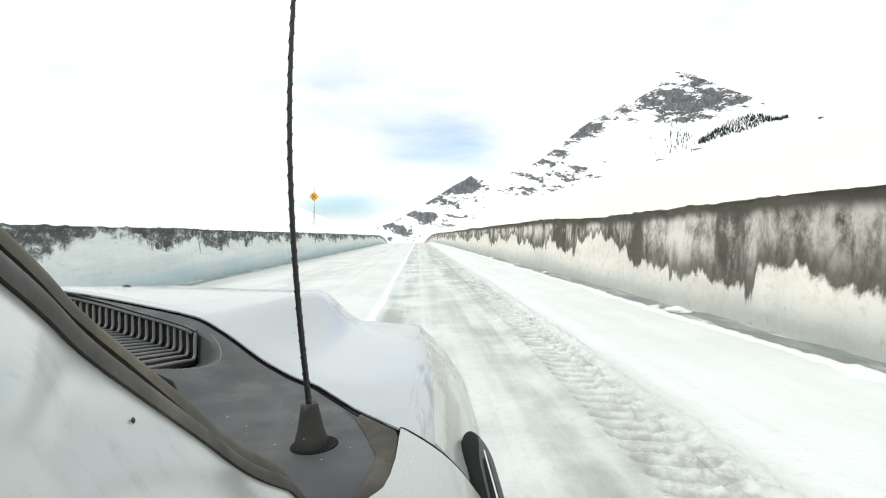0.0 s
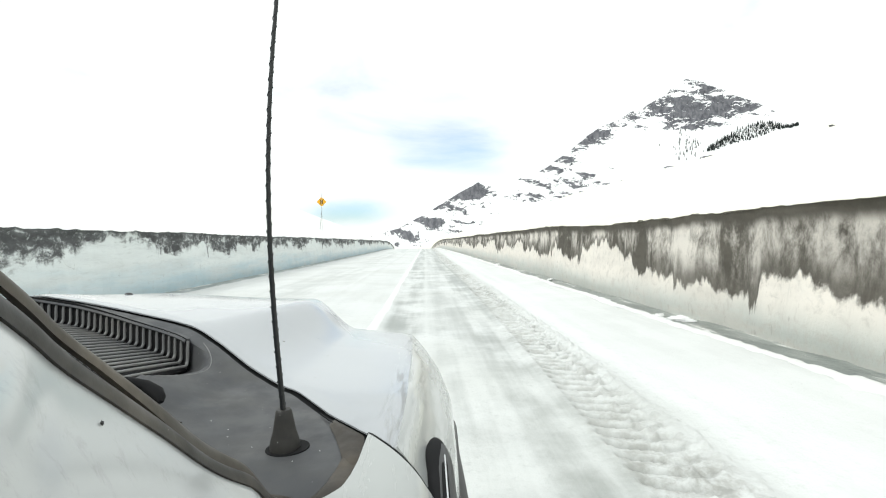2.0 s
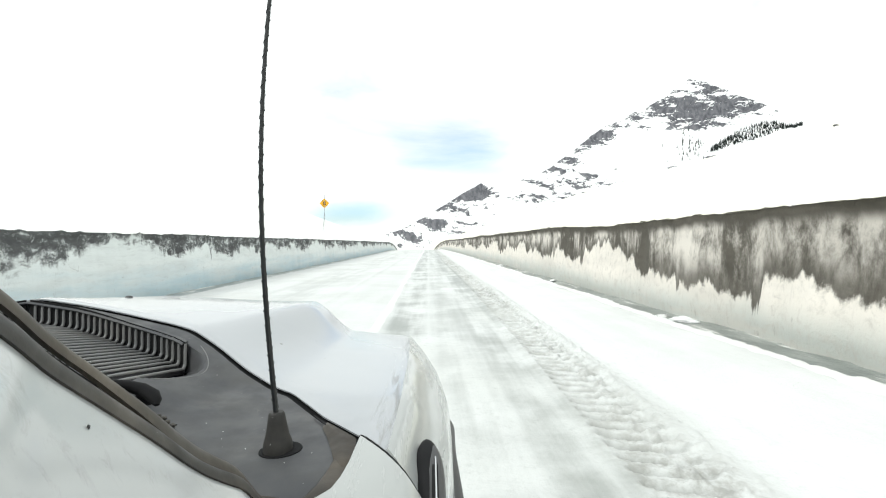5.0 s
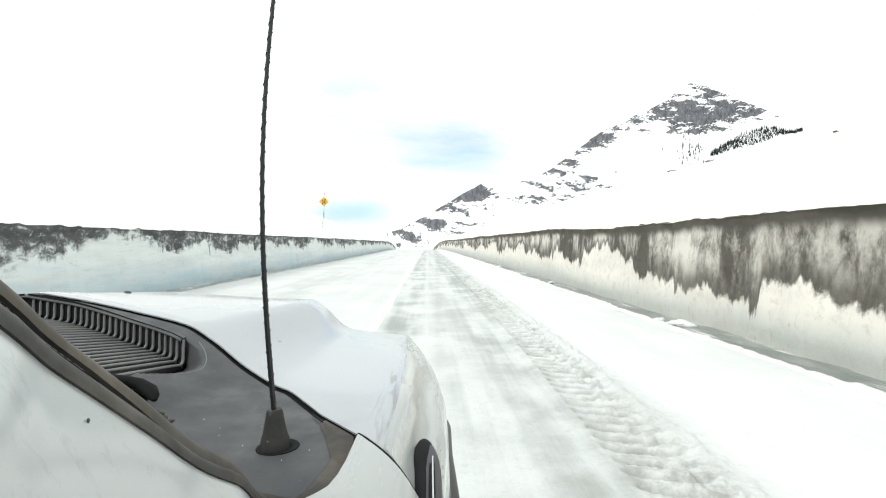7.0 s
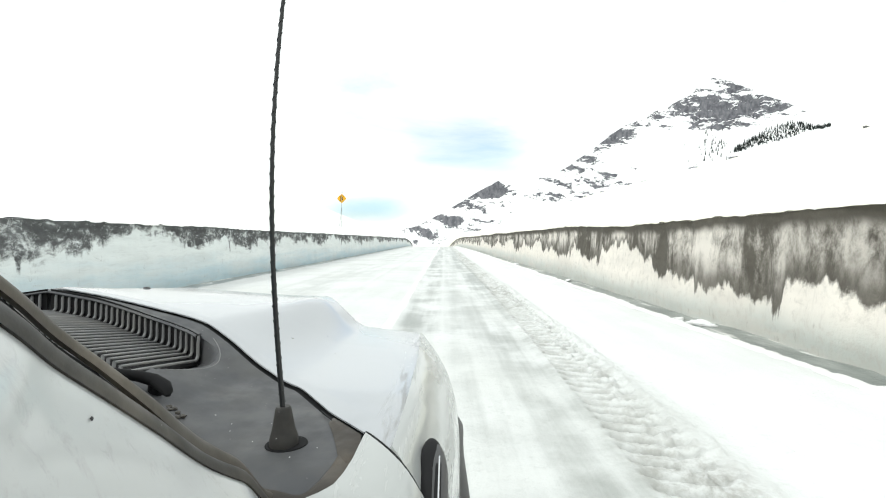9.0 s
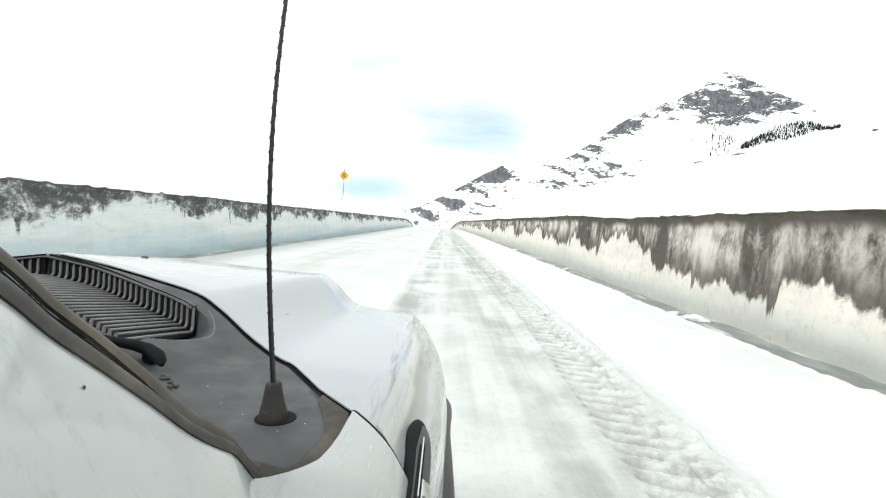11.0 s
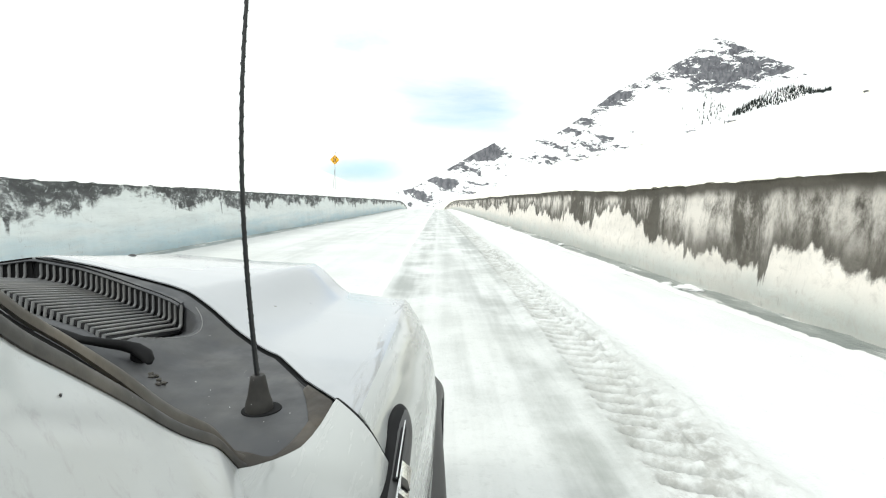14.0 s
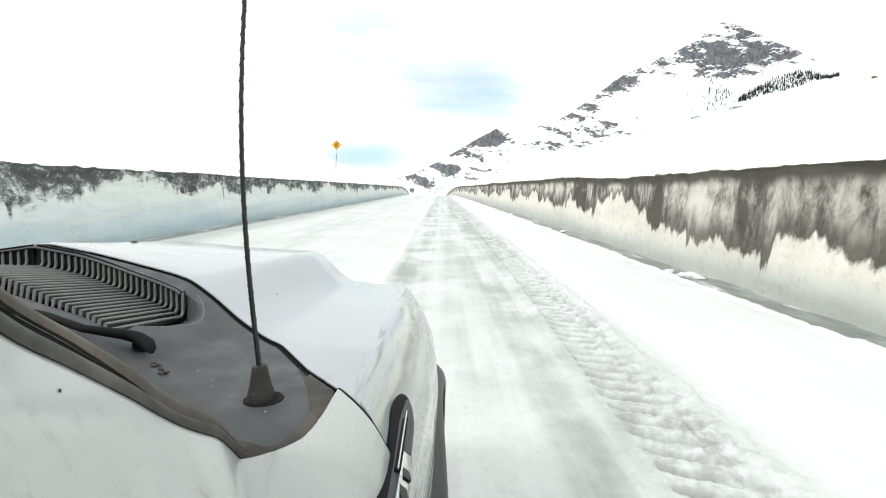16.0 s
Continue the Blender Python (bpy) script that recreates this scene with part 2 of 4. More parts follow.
    deep = k.op("ADD", depth, k.op("MULTIPLY", k.op("SUBTRACT", mid, 0.5), 0.5))
    if icy:
        deep = k.op("ADD", deep, k.op("MULTIPLY", k.op("SUBTRACT", k.noise(k.vec("UV", (0.12, 1.2, 0)), 1.6, 4, 0.6, 0.3), 0.5), 1.5))
    body = k.mix(k.ramp(deep, 0.85 if icy else 1.35, 2.1 if icy else 1.95), clean, low)
    body = k.mix(k.ramp(k.noise(k.vec("UV", (0.3, 1.6, 0)), 1.3, 5, 0.6), 0.42, 0.7, 0, 0.6), body, tuple(c * 0.82 for c in clean))
    body = k.mix(k.ramp(hair, 0.55, 0.75, 0, 0.12 if icy else 0.35), body, tuple(c * 0.72 for c in clean))
    mottle = k.noise(k.vec("UV", (0.35, 1.5, 0) if icy else (1, 0.8, 0)), 5.5, 6, 0.7, 0.5)
    body = k.mix(k.ramp(mottle, 0.47, 0.70, 0, 0.35 if icy else 0.6), body, tuple(c * 0.66 for c in clean))
    crack = k.op("ABSOLUTE", k.op("SUBTRACT", k.noise(k.vec("UV", (1, 0.22, 0)), 0.9, 4, 0.6, 0.8), 0.5))
    body = k.mix(k.op("MULTIPLY", k.ramp(crack, 0.0, 0.005, 0.45, 0), k.ramp(mottle, 0.45, 0.55)), body, tuple(c * 0.42 for c in clean))
    k.put("Base Color", k.mix(dirt, body, k.mix(k.ramp(blot, 0.3, 0.75), grit, tuple(c * (2.6 if icy else 1.5) for c in grit))))
    k.put("Roughness", k.mix(dirt, (0.5, 0.5, 0.5), (0.85, 0.85, 0.85)))
    k.bump(k.op("ADD", k.op("MULTIPLY", drip, 0.8), k.op("MULTIPLY", k.noise(k.tc.outputs["Object"], 18, 5, 0.6), 0.5)), 0.5, 0.05)
    return k.m


def mountain_material():
    """Snow over dark banded rock: u and v are bearing and rise from the camera, scaled."""
    k = Mat("rock_and_snow", rough=0.85, spec=0.2)
    uv = k.tc.outputs["UV"]
    x, y = k.axis(uv, 0), k.axis(uv, 1)
    band = k.noise(k.vec("UV", (1.0, 3.6, 0), (0, 0, -27)), 2.3, 6, 0.62, 0.5)
    small = k.noise(k.vec("UV", (1.0, 2.2, 0), (0, 0, -20)), 10.5, 6, 0.72, 0.4)
    where = k.noise(k.vec("UV", (1, 1, 0)), 1.1, 3)

    def outcrop(cx, cy, rx, ry, gain):
        dx = k.op("DIVIDE", k.op("SUBTRACT", x, cx), rx)
        dy = k.op("DIVIDE", k.op("SUBTRACT", y, cy), ry)
        r = k.op("ADD", k.op("MULTIPLY", dx, dx), k.op("MULTIPLY", dy, dy))
        return k.ramp(r, 0.2, 1.3, gain, 0)

    rock = k.op("ADD", k.op("MULTIPLY", band, 0.70), k.op("MULTIPLY", small, 0.45))
    rock = k.op("ADD", rock, k.op("MULTIPLY", k.op("SUBTRACT", where, 0.5), 0.22))
    # outcrops and bare snow, placed to fit the camera's view
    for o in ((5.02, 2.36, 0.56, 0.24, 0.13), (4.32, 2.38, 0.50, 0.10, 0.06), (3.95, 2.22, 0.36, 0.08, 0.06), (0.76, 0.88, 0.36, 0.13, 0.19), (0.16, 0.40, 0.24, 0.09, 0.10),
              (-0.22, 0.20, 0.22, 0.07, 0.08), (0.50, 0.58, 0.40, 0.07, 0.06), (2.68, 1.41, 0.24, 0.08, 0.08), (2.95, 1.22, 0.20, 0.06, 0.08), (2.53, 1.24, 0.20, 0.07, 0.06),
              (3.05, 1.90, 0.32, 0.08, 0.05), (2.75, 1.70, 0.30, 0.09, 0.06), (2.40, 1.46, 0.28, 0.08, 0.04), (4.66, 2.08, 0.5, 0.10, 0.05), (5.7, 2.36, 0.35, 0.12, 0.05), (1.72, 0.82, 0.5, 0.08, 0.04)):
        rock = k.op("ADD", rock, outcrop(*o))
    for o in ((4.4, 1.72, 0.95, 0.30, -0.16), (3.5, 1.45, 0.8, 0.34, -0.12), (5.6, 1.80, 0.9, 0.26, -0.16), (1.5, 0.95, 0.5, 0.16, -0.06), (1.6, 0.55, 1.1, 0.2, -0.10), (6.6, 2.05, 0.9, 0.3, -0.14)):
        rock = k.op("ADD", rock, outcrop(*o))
    share = k.t.nodes.new("ShaderNodeAttribute")
    share.attribute_name = "share"
    rock = k.op("ADD", rock, k.ramp(share.outputs["Fac"], 0.88, 0.97, 0.0, 0.035))
    mask = k.ramp(rock, 0.598, 0.622)
    stone = k.mix(k.ramp(k.noise(k.vec("UV", (1.6, 1.0, 0)), 9, 6, 0.72), 0.34, 0.68), (0.075, 0.076, 0.088), (0.20, 0.20, 0.215))
    k.put("Base Color", k.mix(mask, (0.92, 0.92, 0.92), stone))
    k.bump(k.op("SUBTRACT", small, k.op("MULTIPLY", mask, 0.4)), 0.5, 8.0)
    return k.m


def paint_material():
    k = Mat("white_paint", rough=0.22, spec=0.5)
    v = k.vec()
    grime = k.ramp(k.noise(v, 5, 6, 0.65), 0.5, 0.8, 0, 0.35)
    specks = k.ramp(k.noise(v, 36, 2, 0.5), 0.755, 0.785, 0, 0.6)
    # grey mottling painted in for blurred reflections on the pillar
    reflection_mottle = k.ramp(k.noise(k.vec(scale=(1, 2.4, 2.4)), 16, 6, 0.7, 0.6), 0.52, 0.72, 0, 0.65)
    base = k.mix(reflection_mottle, k.mix(grime, (0.45, 0.465, 0.465), (0.38, 0.39, 0.375)), (0.34, 0.345, 0.34))
    k.put("Base Color", k.mix(specks, base, (0.20, 0.20, 0.19)))
    k.put("Roughness", k.ramp(k.noise(v, 9, 5), 0.35, 0.75, 0.12, 0.22))
    k.put("Coat Weight", 0.5), k.put("Coat Roughness", 0.16)
    return k.m


def hood_paint_material():
    """The same white paint, tinted bluish for the sky it reflects, with a crust of spray along the hood's outer edges.
    """
    k = Mat("hood_paint", rough=0.2, spec=0.5)
    v = k.vec()
    x = k.op("ABSOLUTE", k.axis(k.tc.outputs["Object"], 0))
    crust = k.noise(k.vec(scale=(28, 2.4, 8)), 2.0, 6, 0.7, 1.0)
    near = k.ramp(x, 0.885, 0.965)
    mark = k.ramp(k.op("ADD", crust, k.op("MULTIPLY", near, 0.10)), 0.57, 0.66)
    mark = k.op("MULTIPLY", mark, near)
    specks = k.ramp(k.noise(v, 48, 2, 0.5), 0.765, 0.785, 0, 0.8)
    grime = k.ramp(k.noise(v, 5, 6, 0.65), 0.5, 0.8, 0, 0.3)
    base = k.mix(grime, (0.415, 0.43, 0.452), (0.36, 0.37, 0.365))
    k.put("Base Color", k.mix(specks, k.mix(k.op("MULTIPLY", mark, 0.7), base, (0.22, 0.215, 0.20)), (0.16, 0.15, 0.13)))
    k.put("Roughness", k.mix(mark, (0.15, 0.15, 0.15), (0.6, 0.6, 0.6)))
    k.put("Coat Weight", 0.5), k.put("Coat Roughness", 0.16)
    return k.m


def dirty_paint_material():
    """White paint, tinted for the snow and wall it reflects, with dried road spray in thin streaks."""
    k = Mat("sprayed_paint", rough=0.3, spec=0.5)
    streak = k.noise(k.vec(scale=(16, 1.6, 9)), 2.2, 6, 0.65, 0.6)
    chips = k.ramp(k.noise(k.vec(), 60, 3, 0.6), 0.70, 0.76, 0, 0.5)
    dirt = k.op("MAXIMUM", k.ramp(streak, 0.50, 0.80, 0, 0.28), chips)
    k.put("Base Color", k.mix(dirt, (0.43, 0.445, 0.435), (0.35, 0.352, 0.335)))
    k.put("Roughness", k.ramp(streak, 0.4, 0.75, 0.12, 0.5))
    k.put("Coat Weight", 0.4), k.put("Coat Roughness", 0.1)
    return k.m


def plastic_material(name, color, dust, amount):
    k = Mat(name, rough=0.55, spec=0.4)
    v = k.vec()
    d = k.ramp(k.noise(v, 7, 6, 0.65), 0.38, 0.72, 0.0, amount)
    spots = k.ramp(k.noise(v, 95, 2, 0.5), 0.74, 0.78, 0, 0.8)
    k.put("Base Color", k.mix(spots, k.mix(d, color, dust), (0.6, 0.6, 0.58)))
    k.put("Roughness", k.ramp(k.noise(v, 16, 4), 0.3, 0.7, 0.42, 0.68))
    k.bump(k.noise(v, 420, 2), 0.12, 0.001)
    return k.m


def plain(name, color, rough=0.5, metal=0.0, grain=0.12, scale=20, spec=0.5):
    k = Mat(name, rough=rough, metal=metal, spec=spec)
    n = k.noise(k.vec(), scale, 4)
    k.put("Base Color", k.mix(k.ramp(n, 0.3, 0.7), color, tuple(c * (1 - grain) for c in color)))
    k.bump(n, 0.08, 0.002)
    return k.m


def glass_material():
    k = Mat("tinted_glass", rough=0.03, spec=0.5, color=(0.02, 0.025, 0.025))
    k.put("Coat Weight", 1.0), k.put("Coat Roughness", 0.02)
    k.put("Roughness", k.ramp(k.noise(k.vec(), 6, 4), 0.4, 0.8, 0.02, 0.12))
    return k.m


SNOW, ROAD, WARM_LIT = snow_material(), road_material(), warm_lit_snow_material()
WALL_L, WALL_R = wall_material("icy_shaded_snow", True), wall_material("gritty_cut_snow", False)
MOUNTAIN = mountain_material()
PAINT, SPRAYED, HOOD_PAINT = paint_material(), dirty_paint_material(), hood_paint_material()
COWL = plastic_material("grey_plastic", (0.066, 0.068, 0.074), (0.115, 0.11, 0.10), 0.4)
SLAT = plastic_material("slat_plastic", (0.185, 0.187, 0.19), (0.235, 0.225, 0.205), 0.5)
RUBBER = plastic_material("dusty_rubber", (0.036, 0.034, 0.032), (0.115, 0.103, 0.086), 0.75)
RIM_DUST = plastic_material("dusty_rim", (0.036, 0.030, 0.024), (0.088, 0.071, 0.052), 0.9)
# for rubber parts, and laid in as shade in slots and gaps
BLACK = plain("matt_black", (0.009, 0.009, 0.010), 0.7, spec=0.18)
LIP_DUST = plastic_material("dusty_lip", (0.062, 0.055, 0.046), (0.150, 0.130, 0.103), 0.95)
MAST = plain("black_mast", (0.016, 0.018, 0.02), 0.38)
DARK = plain("dark_trim", (0.055, 0.055, 0.057), 0.5)
CHROME = plain("brushed_metal", (0.72, 0.73, 0.74), 0.18, 1.0, 0.06)
GLASS = glass_material()
YELLOW = plain("yellow_sheeting", (0.78, 0.40, 0.01), 0.45, 0, 0.06)
SIGN_BLACK = plain("black_sheeting", (0.02, 0.018, 0.015), 0.5)
GREY_STEEL = plain("galvanised_steel", (0.28, 0.29, 0.30), 0.45, 0.6, 0.15)
GRIT_WET = wet_grit_material()
CONIFER = plain("dark_conifer", (0.025, 0.032, 0.030), 0.9, 0, 0.3, 0.3)
TYRE = plain("tyre_rubber", (0.03, 0.03, 0.032), 0.8)
LAMP = plain("lamp_lens", (0.6, 0.6, 0.62), 0.12, 0.3)

# ---- mesh helpers ----


def mesh_object(name, verts, faces, material, parent=None, label="", smooth=True, uvs=None):
    me = bpy.data.meshes.new(name)
    me.from_pydata([tuple(v) for v in verts], [], [tuple(f) for f in faces])
    if uvs is not None:
        layer = me.uv_layers.new(name="UVMap")
        index = np.empty(len(me.loops), dtype=np.int32)
        me.loops.foreach_get("vertex_index", index)
        layer.data.foreach_set("uv", np.asarray(uvs, dtype=np.float32)[index].ravel())
    me.materials.append(material)
    if smooth:
        me.polygons.foreach_set("use_smooth", [True] * len(me.polygons))
    me.update()
    ob = new(name, me)
    if parent:
        ob.parent = parent
    if label:
        tagged(ob, label)
    return ob


def grid_faces(n, m, wrap=False, flip=False):
    """Quads of n rows by m columns of points."""
    out = []
    for i in range(n - 1):
        for j in range(m if wrap else m - 1):
            a, b, c, d = i * m + j, i * m + (j + 1) % m, (i + 1) * m + (j + 1) % m, (i + 1) * m + j
            out.append((d, c, b, a) if flip else (a, b, c, d))
    return out


def part(name, bm, material, parent, label=""):
    me = bpy.data.meshes.new(name)
    bmesh.ops.recalc_face_normals(bm, faces=bm.faces)
    bm.to_mesh(me)
    bm.free()
    me.materials.append(material)
    me.polygons.foreach_set("use_smooth", [True] * len(me.polygons))
    me.set_sharp_from_angle(angle=radians(35))
    ob = new(name, me)
    ob.parent = parent
    if label:
        tagged(ob, label)
    return ob


def box_bm(size, at=(0, 0, 0), bevel=0.0, turn=(0, 0, 0)):
    bm = bmesh.new()
    bmesh.ops.create_cube(bm, size=1, matrix=pose(*at, *turn) @ Matrix.Diagonal((*size, 1)))
    if bevel:
        bmesh.ops.bevel(bm, geom=bm.edges[:], offset=bevel, segments=3, affect="EDGES", profile=0.6)
    return bm


def tube_bm(points, radii, sides=12, squash=1.0, across=None):
    """A closed tube along points."""
    bm, rings = bmesh.new(), []
    pts = [Vector(p) for p in points]
    for i, p in enumerate(pts):
        t = (pts[min(i + 1, len(pts) - 1)] - pts[max(i - 1, 0)]).normalized()
        side = t.cross(Vector((0, 0, 1)) if abs(t.z) < 0.9 else Vector((0, 1, 0))).normalized()
        side = Vector(across) if across else side
        up = side.cross(t)
        r = float(radii[i] if isinstance(radii, (list, tuple)) else radii)
        rings.append([bm.verts.new(p + r * (math.cos(a) * side + squash * math.sin(a) * up)) for a in (2 * math.pi * j / sides for j in range(sides))])
    for a, b in zip(rings, rings[1:]):
        for j in range(sides):
            bm.faces.new((a[j], a[(j + 1) % sides], b[(j + 1) % sides], b[j]))
    bm.faces.new(rings[0][::-1]), bm.faces.new(rings[-1])
    return bm


def sheet_bm(rows, thickness):
    """A sheet through rows of points, with a thickness below it."""
    bm = bmesh.new()
    n, m = len(rows), len(rows[0])
    top = [[bm.verts.new(p) for p in row] for row in rows]
    for i in range(n - 1):
        for j in range(m - 1):
            bm.faces.new((top[i][j], top[i][j + 1], top[i + 1][j + 1], top[i + 1][j]))
    bmesh.ops.recalc_face_normals(bm, faces=bm.faces)
    bmesh.ops.solidify(bm, geom=bm.faces[:], thickness=thickness)
    return bm


def step(a, b, x):
    t = min(max((x - a) / (b - a), 0.0), 1.0)
    return t * t * (3 - 2 * t)


def curve(points):
    """A smooth function through pairs."""
    xs, ys = zip(*sorted(points))
    return lambda v: float(np.interp(v, xs, ys))


def wob(x, y, z=0.0, octaves=3):
    return noise.fractal(Vector((x, y, z)), 0.9, 2.1, octaves)


# ---- the road between its snow walls ----
X_LEFT, X_RIGHT = -9.1, 5.4
H_LEFT, H_RIGHT = 2.14, 2.10


def fall(y):
    """The road runs level, then drops away behind a crest."""
    return -0.00055 * max(0.0, y - 118.0) ** 2 if y < 200 else -3.7 - 0.09 * (y - 200)


def bend(y):
    """How far the road and its walls swing to the left, with distance."""
    return -0.00012 * max(0.0, y - 30.0) ** 2 if y < 200 else -3.47 - 0.041 * (y - 200)


ground_y = [-3000, -600, -100, -20, 20, 60, 118, 140, 160, 180, 200, 260, 340, 450, 600, 900, 1500, 3000]
ground_x = [-3000, -800, -200, -40, 0, 40, 200, 800, 3000]
mesh_object("ground", [(x, y, -0.30 + max(fall(y), -40)) for y in ground_y for x in ground_x],
            grid_faces(len(ground_y), len(ground_x)), SNOW)
tagged(bpy.data.objects["ground"], "snow-covered ground reaching to the mountains", "ground", kind="structure")


def spaced(start, end, first, growth, most):
    out, d = [start], first
    while out[-1] < end:
        out.append(out[-1] + d)
        d = min(d * growth, most)
    return out


# how strongly each road point is darkened for its dent
DENT_SHADE = []


def tread(x, y):
    """Lugs pressed by a big tyre, with snow thrown up beside them."""
    d = x - (1.76 + 0.10 * math.sin(y * 0.11) + 0.03 * wob(y * 0.4, 3))
    if abs(d) > 0.75:
        return 0.0
    strength = 0.45 + 0.75 * step(-0.35, 0.45, wob(y * 0.17, 9.1))
    # ribs bitten into the inner half, loose crumbs thrown over the outer half
    phase = (y + 0.30 * d + 0.012 * wob(y * 3, d * 4, 6.0)) / 0.215
    f, n = phase - math.floor(phase), math.floor(phase)
    bite = 0.55 + 0.45 * abs(math.sin(n * 12.9898))
    rib = bite * step(0.10, 0.20, f) * step(0.60, 0.48, f) * step(-0.36, -0.31, d) * step(0.10, -0.02, d)
    half = (y + 0.07 - 0.25 * d) / 0.215
    g = half - math.floor(half)
    rib2 = 0.45 * step(0.12, 0.26, g) * step(0.66, 0.50, g) * step(0.02, 0.08, d) * step(0.34, 0.26, d)
    DENT_SHADE[-1] = strength * max(rib, rib2)
    crumbs = 0.085 * max(0.0, wob(x * 9, y * 9, 1.0) - 0.04) * step(-0.10, 0.05, d) * step(0.62, 0.38, d)
    berm = 0.030 * step(0.24, 0.34, abs(d)) * step(0.52, 0.38, abs(d)) * (0.6 + 0.8 * abs(wob(y * 2.2, 5.5)))
    return strength * (-0.075 * max(rib, rib2) - 0.008 * step(0.4, 0.3, abs(d)) + crumbs + berm)


def road_height(x, y):
    DENT_SHADE.append(0.0)
    z = 0.012 * wob(x * 0.5, y * 0.16, 0.3) + 0.006 * wob(x * 3.5, y * 1.2, 2.3)
    for xr, amp, wide, seed in ((-1.02, 0.085, 0.075, 4.0), (-2.85, 0.055, 0.10, 6.0), (2.75, 0.035, 0.16, 8.0), (-4.4, 0.02, 0.15, 11.0)):
        d = x - xr - 0.18 * wob(y * 0.05, seed, 0.0, 2) - 0.03 * wob(y * 0.7, seed)
        z += amp * math.exp(-(d / wide) ** 2) * (0.6 + 0.8 * max(0, wob(y * 0.25, seed + 3)))
    for xr in (1.15, -0.42):
        z -= 0.016 * math.exp(-((x - xr) / 0.4) ** 2)
    z += 0.025 * step(X_RIGHT - 1.7, X_RIGHT - 0.7, x) * (1 + 0.4 * wob(x, y * 0.3, 7)) + 0.05 * step(X_LEFT + 1.5, X_LEFT + 0.6, x)
    return z + (tread(x, y) if y < 60 else 0.0)


road_x = list(np.arange(X_LEFT + 0.80, -4.0, 0.3)) + list(np.arange(-4.0, 1.05, 0.09)) + list(np.arange(1.05, 2.55, 0.022)) + list(np.arange(2.55, X_RIGHT - 0.58, 0.12)) + [X_RIGHT - 0.58]
road_y = spaced(-6, 2.0, 0.5, 1.0, 0.5)[:-1] + spaced(2.0, 215, 0.021, 1.0019, 2.0)
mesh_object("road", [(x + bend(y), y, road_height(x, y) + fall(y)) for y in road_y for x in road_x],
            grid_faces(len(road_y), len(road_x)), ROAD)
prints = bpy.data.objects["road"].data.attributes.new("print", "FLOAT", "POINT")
prints.data.foreach_set("value", np.asarray(DENT_SHADE, dtype=np.float32))
tagged(bpy.data.objects["road"], "two-lane road of white packed snow with grey icy wheel lanes and tyre tracks", "road", kind="structure")


def bank(name, side, x_face, height, slope, material, label):
    """A ploughed snow wall and the open slope that rises behind it."""
    ys = spaced(-14, 210, 0.07, 1.0030, 1.6)
    rows = 30
    verts, uvs = [], []
    lips = []
    for y in ys:
        top = height * (1 + (0.10 * step(8, 30, y) if side > 0 else 0.0) + 0.045 * wob(y * 0.09, side * 5.0) + 0.014 * wob(y * 1.1, side * 9.0))
        top += 0.06 * max(0.0, wob(y * 3.1, side * 3.0, 2.0)) if y < 70 else 0
        lips.append(top)
        for r in range(rows):
            q = r / (rows - 1)
            z = top * q
            flute = 0.05 * wob(y * 1.4, z * 0.22, side * 2.0) + 0.040 * wob(y * 4.2, z * 0.35, side * 4.0, 3)
            flute += 0.09 * wob(y * 0.3, z * 0.5, side * 7.0, 2)
            lean = 0.16 * q - 0.10 * step(0.86, 1.0, q) * (0.5 + 0.5 * wob(y * 1.7, side * 6.0))
            undercut = 0.03 * step(0.16, 0.0, q)
            verts.append((x_face + bend(y) + side * (lean + flute + undercut), y, z + fall(y)))
            uvs.append((y, top - z))
    ob = mesh_object(name, verts, grid_faces(len(ys), rows, flip=side > 0), material, uvs=uvs)
    tagged(ob, label, "snow wall", kind="structure")
    # the slope behind the lip
    outs = [0.0, 0.06, 0.16, 0.35, 0.7, 1.2, 2, 3.5, 6, 10, 17, 28, 45, 75, 120, 190, 300, 480]
    far = ys[::6] + [240, 290, 360, 450, 560, 700, 900]
    lip = curve(list(zip(ys, lips)))
    rv = []
    for y in far:
        for o in outs:
            z = min(lip(y), lip(min(y, 205))) - 0.012 + 0.05 * step(0, 0.4, o) + slope * max(0.0, o - 0.3) * (0.75 + 0.25 * step(0, 6, o))
            z += (0.05 * min(o, 3) / 3 + 0.010 * o) * wob(o * 0.05 + side, y * 0.035, 5.0) + 0.03 * step(0.05, 0.5, o) * wob(o * 1.5, y * 0.9, 8.0)
            x0 = x_face + bend(y) + side * (0.07 + 0.05 * wob(y * 0.9, side * 8.0, 0, 2))
            rv.append((x0 + side * o, y, z + max(fall(y), -12) * step(260, 0, o)))
    ob = mesh_object(name.replace("wall", "slope"), rv, grid_faces(len(far), len(outs), flip=side < 0), WARM_LIT if side > 0 else SNOW)
    tagged(ob, "smooth open snow slope above the cut wall", "snow slope", kind="structure")


bank("wall_left", -1, X_LEFT, H_LEFT, 0.34, WALL_L, "bluish cut snow wall with a dark gritty top layer")
bank("wall_right", 1, X_RIGHT, H_RIGHT, 0.275, WALL_R, "cream cut snow wall streaked with dark grit from above")


def gutter(name, side, x_face, wide, label):
    ys = spaced(-8, 205, 0.15, 1.004, 1.6)
    v = [(x_face + bend(y) + side * (o + 0.05 * wob(y * 0.8, side * 2.0)), y, z + fall(y)) for y in ys for o, z in ((-wide, 0.012), (-wide * 0.6, 0.006), (-0.08, 0.016), (0.35, 0.04))]
    ob = mesh_object(name, v, grid_faces(len(ys), 4, flip=side < 0), GRIT_WET)
    tagged(ob, label, "gutter", kind="structure")


